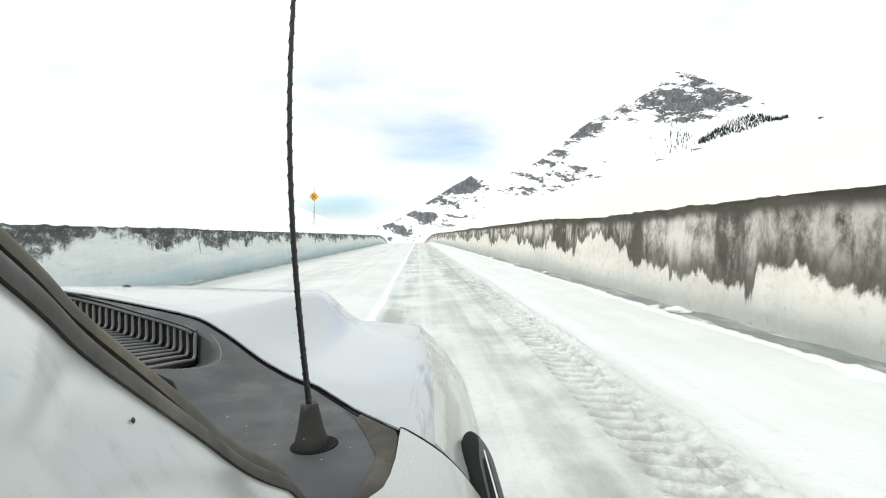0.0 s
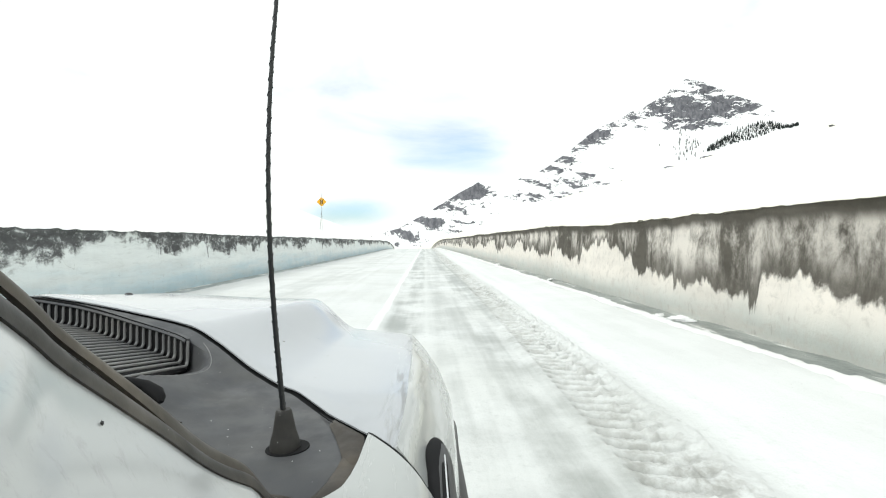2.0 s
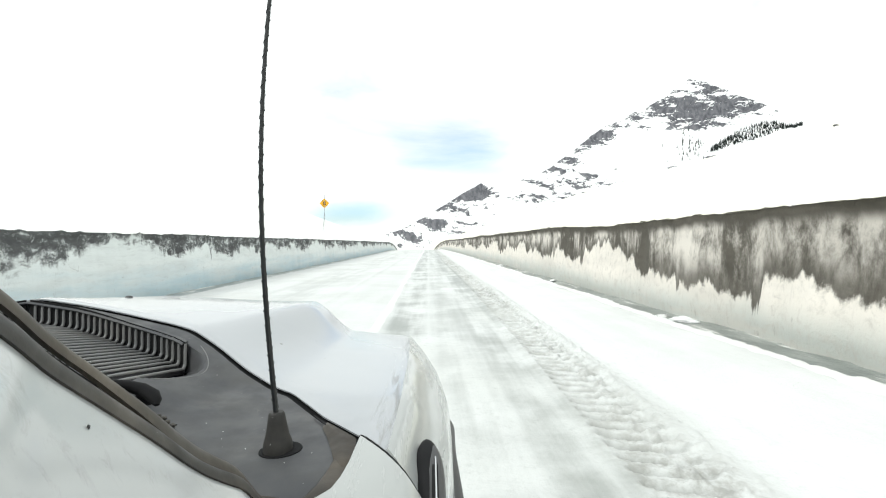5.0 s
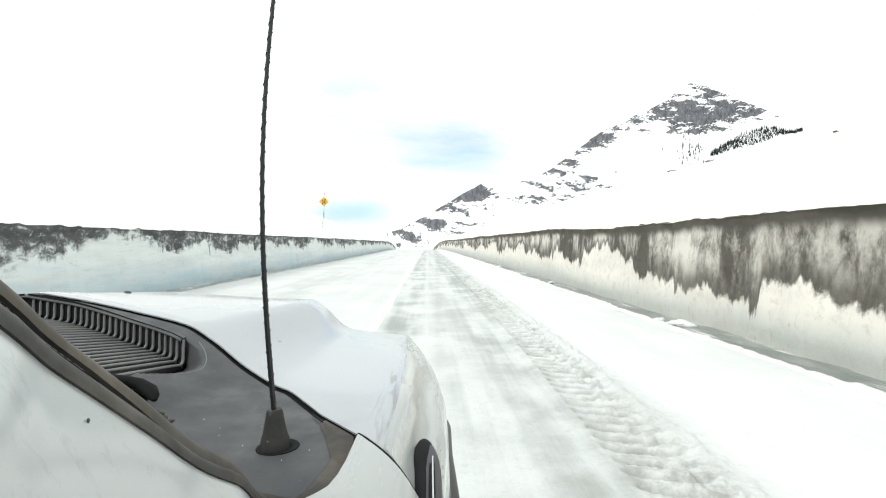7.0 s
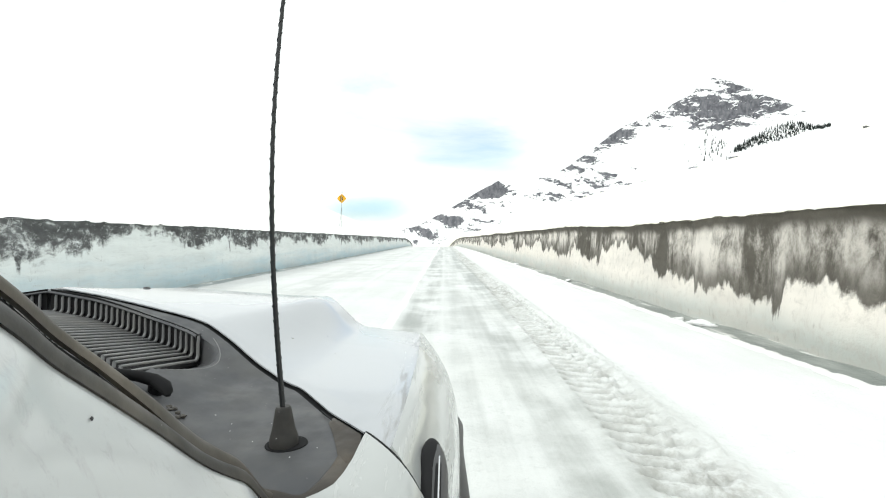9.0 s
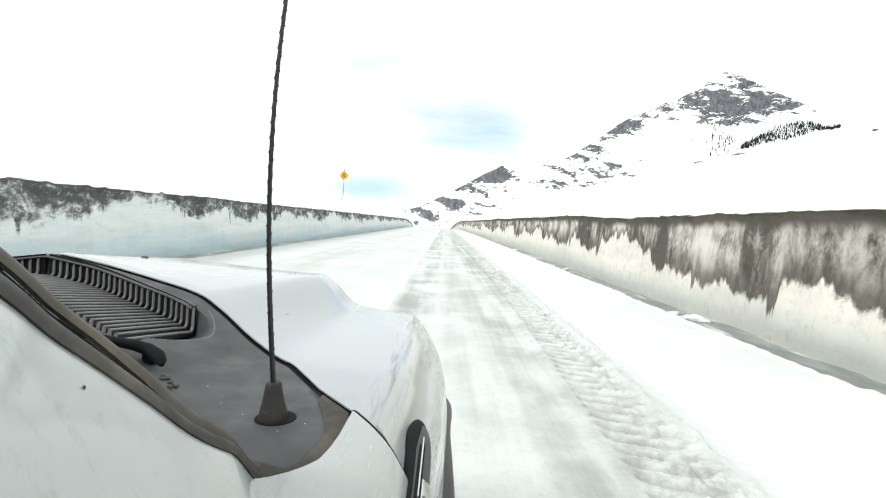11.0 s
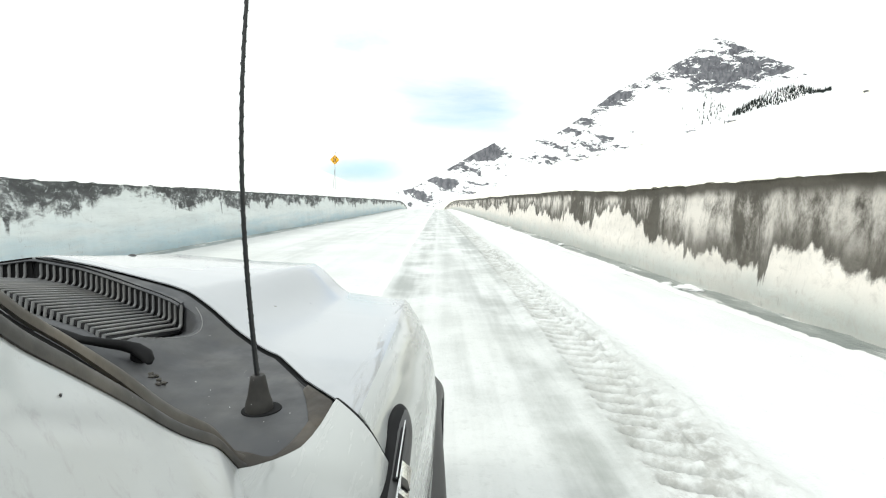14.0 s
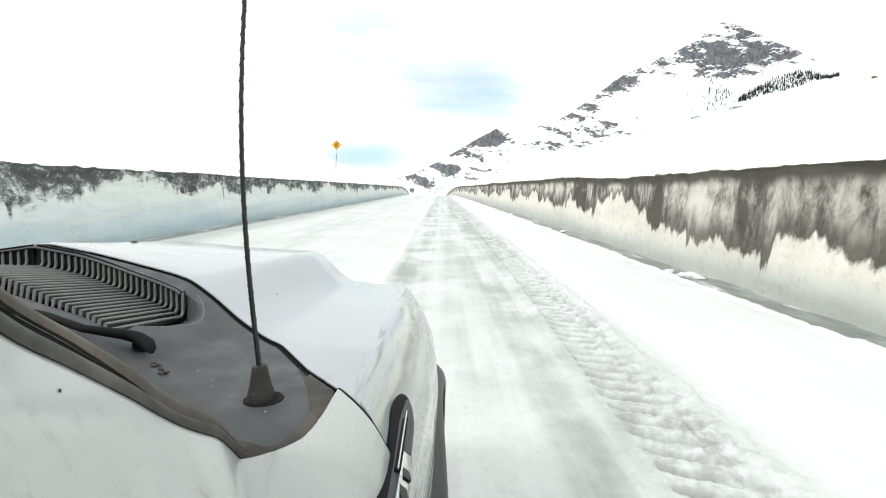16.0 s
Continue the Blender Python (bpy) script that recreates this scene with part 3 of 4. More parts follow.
gutter("gutter_right", 1, X_RIGHT, 0.62, "strip of wet grey grit along the wall's foot")
# this strip's grey stands in for the shadow line below the left wall
gutter("foot_shadow_left", -1, X_LEFT, 0.85, "narrow grey strip in place of the shadow line along the wall's foot")


def bead(name, x_mid, label):
    """The ragged snow edge that the plough leaves beside the gutter."""
    ys = spaced(-6, 200, 0.05, 1.005, 1.4)
    ring = 9
    v = []
    for y in ys:
        size = 0.038 + 0.035 * max(0.0, wob(y * 0.35, 2.0)) + 0.04 * max(0.0, wob(y * 1.9, 5.0))
        xm = x_mid + bend(y) + 0.13 * wob(y * 0.32, 7.0, 0, 2) + 0.03 * wob(y * 2.3, 1.0)
        for j in range(ring):
            a = math.pi * j / (ring - 1)
            r = size * (1 + 0.5 * wob(y * 5, j * 0.7, 3.0))
            v.append((xm + 1.7 * r * math.cos(a) * (1.8 if a > 1.57 else 1.0), y, 0.02 + 0.95 * r * math.sin(a) + fall(y)))
    ob = mesh_object(name, v, grid_faces(len(ys), ring, flip=True), SNOW)
    tagged(ob, label, "snow edge", kind="stuff")


bead("snow_ridge", X_RIGHT - 0.62, "ragged ridge of loose snow along the road's edge")


def snow_clump(at, size, seed):
    bm = bmesh.new()
    bmesh.ops.create_icosphere(bm, subdivisions=3, radius=1)
    for v in bm.verts:
        v.co *= 1 + 0.60 * wob(v.co.x * 1.6 + seed, v.co.y * 1.3, v.co.z * 1.3)
        v.co.z = max(v.co.z, -0.35)
    bmesh.ops.transform(bm, matrix=pose(*at, 0, 0, seed * 47) @ Matrix.Diagonal((size * 1.1, size * 1.9, size * 0.55, 1)), verts=bm.verts)
    me = bpy.data.meshes.new("snow_clump")
    bm.to_mesh(me), bm.free()
    me.materials.append(SNOW)
    me.polygons.foreach_set("use_smooth", [True] * len(me.polygons))
    tagged(new("snow_clump", me), "rough clump of fallen snow at the wall's foot", "snow clump", group="snow clumps along the wall")


for i, (y, s) in enumerate(((9.4, 0.12), (10.1, 0.07), (19.5, 0.11), (33.0, 0.13))):
    snow_clump((X_RIGHT - 0.30 - 0.1 * (i % 2) + bend(y), y, 0.3 * s), s, i + 1)



def boulder(at, size):
    bm = bmesh.new()
    bmesh.ops.create_icosphere(bm, subdivisions=3, radius=1)
    for v in bm.verts:
        v.co *= 1 + 0.45 * wob(v.co.x * 1.1 + 3, v.co.y * 1.1, v.co.z * 1.1)
        v.co.z *= 0.75
    bmesh.ops.transform(bm, matrix=Matrix.Translation(at) @ Matrix.Scale(size, 4), verts=bm.verts)
    me = bpy.data.meshes.new("boulder")
    bm.to_mesh(me), bm.free()
    me.materials.append(plain("dark_rock", (0.12, 0.12, 0.125), 0.85, 0, 0.5, 1.5))
    tagged(new("boulder", me), "dark bare boulder poking out of the snow slope", "boulder")


boulder((131.0, 150.0, 37.0), 0.7)

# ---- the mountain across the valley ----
# the ridge line, shaped to fit the camera's view: bearing from the road's axis, and rise over distance
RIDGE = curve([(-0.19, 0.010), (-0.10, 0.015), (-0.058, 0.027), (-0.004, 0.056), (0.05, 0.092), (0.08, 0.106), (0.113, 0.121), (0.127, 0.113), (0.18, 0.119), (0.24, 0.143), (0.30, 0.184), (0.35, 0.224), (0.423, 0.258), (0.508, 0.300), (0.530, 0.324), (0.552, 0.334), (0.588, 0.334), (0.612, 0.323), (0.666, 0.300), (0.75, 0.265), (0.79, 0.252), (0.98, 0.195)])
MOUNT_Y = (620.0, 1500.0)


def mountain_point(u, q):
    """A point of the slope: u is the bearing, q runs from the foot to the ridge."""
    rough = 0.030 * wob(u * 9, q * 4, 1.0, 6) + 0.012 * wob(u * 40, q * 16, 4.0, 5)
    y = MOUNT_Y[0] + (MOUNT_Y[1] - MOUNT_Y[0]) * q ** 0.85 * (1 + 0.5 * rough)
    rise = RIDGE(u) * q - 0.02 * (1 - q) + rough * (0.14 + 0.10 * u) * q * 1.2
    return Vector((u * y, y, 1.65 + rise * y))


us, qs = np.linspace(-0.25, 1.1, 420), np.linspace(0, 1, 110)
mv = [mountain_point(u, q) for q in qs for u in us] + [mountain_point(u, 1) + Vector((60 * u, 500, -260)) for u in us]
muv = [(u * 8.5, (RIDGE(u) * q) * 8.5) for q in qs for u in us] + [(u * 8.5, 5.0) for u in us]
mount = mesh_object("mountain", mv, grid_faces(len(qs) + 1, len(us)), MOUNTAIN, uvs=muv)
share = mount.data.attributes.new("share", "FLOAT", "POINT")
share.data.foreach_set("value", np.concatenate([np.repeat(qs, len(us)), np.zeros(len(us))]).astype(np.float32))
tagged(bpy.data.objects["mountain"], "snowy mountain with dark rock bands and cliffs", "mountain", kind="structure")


def conifers():
    """Far dark spruces on the lower slope."""
    verts, faces = [], []
    rng = random.Random(5)
    for i in range(660):
        if i < 600:
            s = rng.random()
            u = 0.60 + 0.20 * s
            w = 0.193 + 0.045 * s + rng.random() * (0.003 + 0.022 * math.sin(math.pi * min(s * 1.15, 1.0)))
        else:
            u, w = 0.555 + rng.gauss(0, 0.020), 0.205 + rng.gauss(0, 0.018)
        q = w / RIDGE(u)
        base = mountain_point(u, min(q, 0.97))
        h, sides = rng.uniform(6, 13), 6
        r0 = h * 0.17
        at = len(verts)
        layers = 4
        for k in range(layers):
            zb, zt = h * (0.08 + 0.21 * k), h * (0.40 + 0.21 * k)
            rr = r0 * (1 - 0.22 * k)
            n0 = len(verts)
            for j in range(sides):
                a = 2 * math.pi * j / sides + k
                rj = rr * rng.uniform(0.65, 1.25)
                verts.append((base.x + rj * math.cos(a), base.y + rj * math.sin(a), base.z + zb - 1))
            verts.append((base.x, base.y, base.z + min(zt, h) - 1))
            faces += [(n0 + j, n0 + (j + 1) % sides, n0 + sides) for j in range(sides)]
    ob = mesh_object("conifer_wood", verts, faces, CONIFER, smooth=False)
    tagged(ob, "dark spruce trees scattered on the snowy mountainside", "trees", kind="stuff")


conifers()

# ---- the road sign on the left slope ----


def road_sign(x, y, z_ground, z_mid):
    root = new("road_sign")
    root.location = (x, y, z_ground)
    hz = z_mid - z_ground
    d = 0.635
    bm = bmesh.new()
    loop = [(0, 0, -d), (d, 0, 0), (0, 0, d), (-d, 0, 0)]
    bm.faces.new([bm.verts.new(p) for p in loop])
    bmesh.ops.bevel(bm, geom=bm.verts[:], offset=0.06, segments=4, affect="VERTICES")
    bmesh.ops.solidify(bm, geom=bm.faces[:], thickness=0.012)
    bmesh.ops.translate(bm, verts=bm.verts, vec=(0, 0, hz))
    plate = part("plate", bm, YELLOW, root, "yellow diamond warning plate")
    for side in (-1, 1):
        pts = [(side * (0.10 + 0.17 * abs(s) ** 1.6), -0.016, hz + 0.40 * s) for s in np.linspace(-1, 1, 13)]
        bm = tube_bm(pts, 0.034, 8, 0.25)
        part("narrows_mark", bm, SIGN_BLACK, plate, "black curved bar marking a narrow road")
    part("seam", box_bm((0.05, 0.008, 0.95), (0, -0.014, hz), 0.002), GREY_STEEL, plate, "grey steel strip down the plate")
    part("post", tube_bm([(0, 0.05, -0.4), (0, 0.05, hz + 0.2)], 0.026, 10), GREY_STEEL, root)
    part("brace", tube_bm([(-0.32, 0.05, -0.3), (-0.02, 0.05, hz - 1.15)], 0.022, 8), GREY_STEEL, root)
    part("marker_rod", tube_bm([(0.02, 0.05, hz + 0.15), (0.04, 0.05, hz + 0.75), (0.06, 0.05, hz + 1.15)], [0.03, 0.03, 0.02], 8), GREY_STEEL, root)
    tagged(root, "yellow diamond road-narrows sign on a steel post in snow", "road sign")


road_sign(-13.2, 62.0, 3.2, 7.0)

# ---- the pickup truck ----
MID = -1.0                     # the truck's middle line
truck = new("pickup_truck")
truck.location = (MID, 0, 0)
tagged(truck, "white pickup truck with dusty grey cowl standing on packed snow", "pickup truck")


def put(name, bm, material, parent=truck, label=""):
    """A part built in the place's own coordinates."""
    base = Vector((MID, 0, 0))
    bmesh.ops.translate(bm, verts=bm.verts, vec=-base)
    return part(name, bm, material, parent, label)


HOOD_REAR = curve([(0.03, 0.555), (-0.014, 0.594), (-0.09, 0.698), (-0.17, 0.783), (-0.265, 0.915), (-0.35, 0.985), (-0.46, 1.065), (-0.60, 1.15), (-0.87, 1.235), (-1.0, 1.25)])
HOOD_NOSE = 2.02
EDGE_Z = curve([(0.5, 1.372), (0.9, 1.368), (1.4, 1.335), (1.9, 1.292), (2.05, 1.27)])
EDGE_X = curve([(0.5, -0.040), (0.62, -0.043), (0.9, -0.036), (1.3, -0.038), (1.7, -0.050), (1.9, -0.062), (2.02, -0.085), (2.1, -0.125)])
CROWN = curve([(0.35, 0.0), (0.46, 0.005), (0.555, 0.0146), (0.655, 0.030), (0.825, 0.062), (0.955, 0.086)])


def hood_z(x, y):
    """The hood's skin: a low shelf along its edge and a raised middle."""
    s = EDGE_X(y) - x
    fore = step(1.05, 1.75, y)
    start = 0.235 - 0.015 * fore
    z = EDGE_Z(y) + (0.06 + 0.06 * fore) * min(s, 0.3 - 0.05 * fore) + (0.083 + 0.036 * fore) * step(start, start + 0.30 - 0.13 * fore, s) + CROWN(s) * (1 - 0.6 * fore)
    z += 0.018 * step(1.5, 1.0, y) * step(0.3, 0.7, s)
    return z - 0.16 * step(HOOD_NOSE - 0.16, HOOD_NOSE + 0.16, y) ** 2


def mirrored(rows):
    return [[(2 * MID - p[0], p[1], p[2]) for p in row] for row in rows]


hood_rows = []
for i in range(61):
    x_mix = i / 60
    row = []
    for j in range(61):
        q = (j / 60) ** 0.9
        edge = -0.045
        x = MID + (edge - MID) * x_mix
        y0 = HOOD_REAR(x) + 0.006
        y = y0 + (HOOD_NOSE + 0.13 - y0) * q
        x = MID + (EDGE_X(y) - 0.003 - MID) * x_mix
        roll = 0.004 * step(0.012, 0.0, q) + 0.004 * step(0.985, 1.0, x_mix) ** 2
        row.append((x, y, hood_z(x, y) - roll))
    hood_rows.append(row)
left_first = mirrored(hood_rows)[::-1] + hood_rows[1:]
put("hood", sheet_bm(left_first, -0.003), HOOD_PAINT, label="glossy white hood with a raised middle")


def arch_z(dy, grow=0.0):
    """The height of a wheel arch's edge, dy from the axle."""
    r = abs(dy) / (0.58 + grow)
    return WHEEL_Z + (0.62 + grow) * (1 - r ** 2.6) ** (1 / 2.6) if r < 1 else 0.0


SIDE_X = curve([(0.3, 0.014), (0.55, 0.016), (0.70, 0.022), (0.85, 0.034), (1.0, 0.044), (1.3, 0.052), (1.55, 0.040), (1.75, 0.016), (1.92, -0.022), (2.2, -0.11)])


def fender_point(p, y):
    """Round the shoulder from the hood's edge down the side."""
    x0, z0 = EDGE_X(y) - 0.012, EDGE_Z(y) - 0.0045
    z0 -= 0.16 * step(HOOD_NOSE - 0.16, HOOD_NOSE + 0.16, y) ** 2
    wide = SIDE_X(y)
    if p < 0.5:
        a = p / 0.5 * math.pi / 2
        return (x0 + (wide - x0) * math.sin(a) ** 1.25, y, z0 - 0.13 * (1 - math.cos(a)) - 0.02 * math.sin(a))
    q = (p - 0.5) / 0.5
    low = 0.55
    low = max(low, arch_z(y - WHEEL_Y))
    top = z0 - 0.15
    return (wide + 0.006 * math.sin(q * 3.1), y, top + (low - top) * q)


WHEEL_Y, WHEEL_Z = 1.33, 0.42
def fender_rows():
    rows = []
    for q in np.linspace(0, 1, 60):
        row = []
        for p in np.linspace(0, 1, 30):
            y0 = HOOD_REAR(min(fender_point(p, 0.62)[0], 0.016)) + 0.004
            row.append(fender_point(p, y0 + (HOOD_NOSE + 0.14 - y0) * q))
        rows.append(row)
    return rows


frows = fender_rows()
put("fender", sheet_bm(frows, -0.012), SPRAYED, label="white front fender with dried road spray")
put("fender", sheet_bm(mirrored(frows), 0.012), SPRAYED)

# black tubes in place of the shade between hood and fender
hood_gap_shade = [(EDGE_X(y) - 0.0015, y, EDGE_Z(y) - 0.0035 - 0.16 * step(HOOD_NOSE - 0.16, HOOD_NOSE + 0.16, y) ** 2) for y in np.linspace(0.72, 2.10, 60)]
put("hood_gap_shade", tube_bm(hood_gap_shade, 0.0026, 8), BLACK, label="thin black tube drawn for the shaded gap between hood and fender")
put("hood_gap_shade", tube_bm(mirrored([hood_gap_shade])[0], 0.0026, 8), BLACK)

# fender's rear cap, between the cowl, the hood's gap and the pillar
cap_in = curve([(0.20, -0.150), (0.42, -0.190), (0.490, -0.195), (0.500, -0.178), (0.508, -0.148), (0.517, -0.128), (0.528, -0.115), (0.542, -0.106), (0.57, -0.100), (0.61, -0.096), (0.68, -0.094), (0.72, -0.092)])


def cap_rows():
    rows = []
    for i in range(60):
        q = i / 59
        row = []
        for j in range(26):
            p = j / 25
            # the front edge follows the hood's gap; the skin rolls over into the side
            turn_a = min(p / 0.72, 1.0) * math.pi / 2
            s1 = math.sin(turn_a) ** 1.15
            y_front = HOOD_REAR(-0.095 + 0.111 * s1) - 0.006
            y = 0.16 + (y_front - 0.16) * q
            x_in = cap_in(min(y, 0.70))
            x = x_in + (0.016 - x_in) * s1
            z = 1.3665 - 0.135 * (1 - math.cos(turn_a)) ** 1.6 - 0.6 * max(0.0, (p - 0.72) / 0.28)
            if y < 0.5:
                z -= 0.05 * step(0.5, 0.2, y)
            z -= 0.006 * step(0.55, 0.50, y) * step(-0.10, -0.16, x)
            row.append((x, y, z))
        rows.append(row)
    return rows


put("fender_cap", sheet_bm(cap_rows(), -0.012), SPRAYED, label="white corner panel behind the hood gap")
put("fender_cap", sheet_bm(mirrored(cap_rows()), 0.012), SPRAYED)

bm = bmesh.new()
bmesh.ops.create_uvsphere(bm, u_segments=16, v_segments=10, radius=1)
bmesh.ops.transform(bm, matrix=Matrix.Translation((-0.985, 1.60, hood_z(-0.985, 1.60) + 0.0005)) @ Matrix.Diagonal((0.0135, 0.013, 0.0085, 1)), verts=bm.verts)
put("washer_nozzle", bm, DARK, label="small dark domed washer nozzle on the hood")
# a dark tube draws the nose seam's shadow
nose_pts = [(x, 1.925, hood_z(max(x, 2 * MID - x), 1.925) - 0.0005) for x in np.linspace(-0.30, 2 * MID + 0.30, 60)]
put("nose_shade_line", tube_bm(nose_pts, 0.0025, 8), DARK, label="dark tube standing in for the shaded seam at the hood's front")

# black bed that paints the shade of the hood's rear gap
gap_rows = [[(x, HOOD_REAR(x) - 0.020, hood_z(x, HOOD_REAR(x)) - 0.0105), (x, HOOD_REAR(x) + 0.02, hood_z(x, HOOD_REAR(x)) - 0.0095)] for x in np.linspace(-0.045, MID, 50)]
put("hood_gap_bed", sheet_bm(gap_rows + mirrored(gap_rows)[::-1][1:], 0.01), BLACK, label="black sheet standing in for the shade under the hood's rear edge")

# black tubes at the surface draw the dark of the corner panel's gap
shoulder = []
for i, p in enumerate(cap_rows()[-1][:24]):
    a = min(i / 18, 1.0) * math.pi / 2
    shoulder.append((p[0] + 0.0070 * math.sin(a), p[1] + 0.0040, p[2] + 0.0070 * math.cos(a)))
put("gap_shade", tube_bm([(x, y, z + 0.0012) for x, y, z in shoulder], 0.0038, 8), BLACK)
put("gap_shade", tube_bm(mirrored([[(x, y, z + 0.0012) for x, y, z in shoulder]])[0], 0.0038, 8), BLACK)

# cowl
SCREEN_Y = curve([(-0.09, 0.545), (-0.10, 0.535), (-0.13, 0.518), (-0.15, 0.516), (-0.19, 0.53), (-0.30, 0.585), (-0.55, 0.70), (-1.0, 0.80)])


def bay_top(x):
    return hood_z(x, HOOD_REAR(x)) - 0.009 + 0.009 * step(-0.55, -0.90, x)


def bay_front(x):
    return HOOD_REAR(x) - 0.0625 + 0.028 * step(-0.55, -0.90, x)


BOWL = 0.015                   # depth of the cowl's shallow hollow
END_Y, END_Z = bay_front(-0.523), bay_top(-0.523)


def bay_end(y):
    """The rounded outline of the bay's scooped end."""
    return -0.450 - 5.7 * (y - 0.965) ** 2


def cowl_z(x, y):
    z = hood_z(x, HOOD_REAR(x)) - 0.005 - 0.012 * step(0.0, 0.3, HOOD_REAR(x) - y)
    z -= 0.020 * step(0.10, 0.02, y - SCREEN_Y(x))
    front = HOOD_REAR(x) - y
    # the sunken louvre bay: a steep front wall, a scooped end and a gentle rear
    wall = 0.0625 - 0.028 * step(-0.55, -0.90, x)
    bay = step(wall - 0.014, wall - 0.004, front) * step(1.0, 0.60, (front - 0.180) / 0.130)
    if x > -0.5205:
        # the smooth scooped end beside the last slat
        shelf = END_Z - 0.052 + 0.165 * max(0.0, END_Y - y - 0.015)
        return z - bay * step(bay_end(y), bay_end(y) - 0.028, x) * max(0.0, z - shelf) - BOWL * step(-0.295, -0.365, x + 0.3 * front) * step(0.0, 0.09, front)
    deep = 0.088 - 0.22 * max(0.0, front - 0.08)
    bowl = BOWL * step(-0.295, -0.365, x + 0.3 * front) * step(0.0, 0.09, front)
    return z - deep * bay - bowl


crows = []
for i in range(121):
    x = -0.092 + (MID + 0.092) * i / 120
    row = []
    for j in range(121):
        q = j / 120
        y0, y1 = SCREEN_Y(x), HOOD_REAR(x) - 0.009
        y = y0 + (y1 - y0) * q
        row.append((x, y, cowl_z(x, y)))
    crows.append(row)
cowl = put("cowl_panel", sheet_bm(crows + mirrored(crows)[::-1][1:], 0.006), COWL, label="dusty dark grey plastic cowl panel")


# a black sheet gives the openings between the slats their shade
slot_shade = [[(x, bay_front(x) + 0.004, bay_top(x)), (x, bay_front(x) + 0.003, bay_top(x) - 0.052), (x, bay_front(x) - 0.008, bay_top(x) - 0.066), (x, bay_front(x) - 0.235, bay_top(x) - 0.030)] for x in np.linspace(-0.5225, -0.995, 40)]
for rows in (slot_shade, mirrored(slot_shade)):
    put("louvre_shade", sheet_bm(rows, 0.002), BLACK, cowl, "black sheet standing in for the shaded openings behind the slats")
# a paler tube paints the light edge of the scooped end
bead = [(bay_end(y) + 0.002, y, cowl_z(bay_end(y) + 0.004, y) + 0.0004) for y in np.linspace(1.058, 0.872, 30)]
put("bay_edge_light", tube_bm(bead, 0.0011, 8), SLAT, cowl, "pale bead standing in for the lit edge round the bay's end")
put("bay_edge_light", tube_bm(mirrored([bead])[0], 0.0011, 8), SLAT, cowl)


def louvre(x, far):
    """One slat: it drops down the bay's front wall, bends, then runs back up its sloping floor."""
    y_top, z_top = bay_front(x), bay_top(x)
    pts = [(x, y_top + 0.002, hood_z(x, HOOD_REAR(x)) - 0.0105), (x, y_top, z_top - 0.018), (x, y_top - 0.001, z_top - 0.040)]
    for k in range(1, 6):
        a = math.pi / 2 * k / 5
        pts.append((x, y_top - 0.001 - 0.013 * (1 - math.cos(a)), z_top - 0.041 - 0.013 * math.sin(a)))
    for k in range(1, 6):
        pts.append((x, y_top - 0.015 - 0.045 * k, z_top - 0.053 + 0.0075 * k))
    pts.append((x, y_top - 0.248, z_top - 0.050))
    if far:
        pts = [(2 * MID - p[0], p[1], p[2]) for p in pts]
    return tube_bm(pts, [0.0028] + [0.0035] * (len(pts) - 1), 10, 0.9, (1, 0, 0))


flange = []
for x in np.linspace(-0.528, MID, 50):
    front = HOOD_REAR(x) - bay_front(x)
    flange.append([(x, HOOD_REAR(x) - front + d, cowl_z(x, HOOD_REAR(x) - front + 0.022) + 0.0012 - drop) for d, drop in ((0.020, 0.0), (0.006, 0.0), (-0.003, 0.0006), (-0.007, 0.0030))])
put("louvre_flange", sheet_bm(flange + mirrored(flange)[::-1][1:], 0.003), COWL, cowl, "grey plastic edge over the slats")

for i in range(25):
    x = -0.523 - i * 0.0190
    put("louvre_slat", louvre(x, False), SLAT, cowl)
    put("louvre_slat", louvre(x, True), SLAT, cowl)

# the flat black wedge where the cowl meets the hood and the corner panel
def wedge_rows():
    rows = []
    for s in np.linspace(0, 1, 12):
        x = -0.185 + 0.087 * s
        y1 = HOOD_REAR(x) - 0.008
        wide = 0.004 + 0.022 * s ** 1.3
        rows.append([(x, y1 - wide * q, cowl_z(x, y1 - wide * q) + 0.0045) for q in (0, 0.25, 0.5, 0.75, 1)])
    return rows


# the dusty shoulder beside it, rounded at its top
shoulder_in = curve([(0.610, -0.110), (0.635, -0.121), (0.668, -0.131), (0.715, -0.1475), (0.735, -0.1560), (0.748, -0.1610), (0.756, -0.1615), (0.760, -0.1570)])
shoulder_out = curve([(0.610, -0.098), (0.68, -0.097), (0.70, -0.100), (0.72, -0.118), (0.745, -0.1410), (0.756, -0.1510), (0.760, -0.1545)])
dust_rows = []
for y in (*np.linspace(0.610, 0.74, 18), 0.745, 0.750, 0.754, 0.757, 0.759, 0.760):
    a, b = shoulder_in(y), shoulder_out(y)
    dust_rows.append([(a + (b - a) * q, y, cowl_z(a + (b - a) * q, y) + 0.0012 + 0.0042 * min(1.0, 2.2 * q)) for q in np.linspace(0, 1, 8)])
put("cowl_shoulder", sheet_bm(dust_rows, 0.001), RIM_DUST, cowl, "dust-brown shoulder at the cowl's corner")
put("corner_wedge", sheet_bm(wedge_rows(), 0.001), BLACK, cowl, "flat black wedge at the cowl's corner")

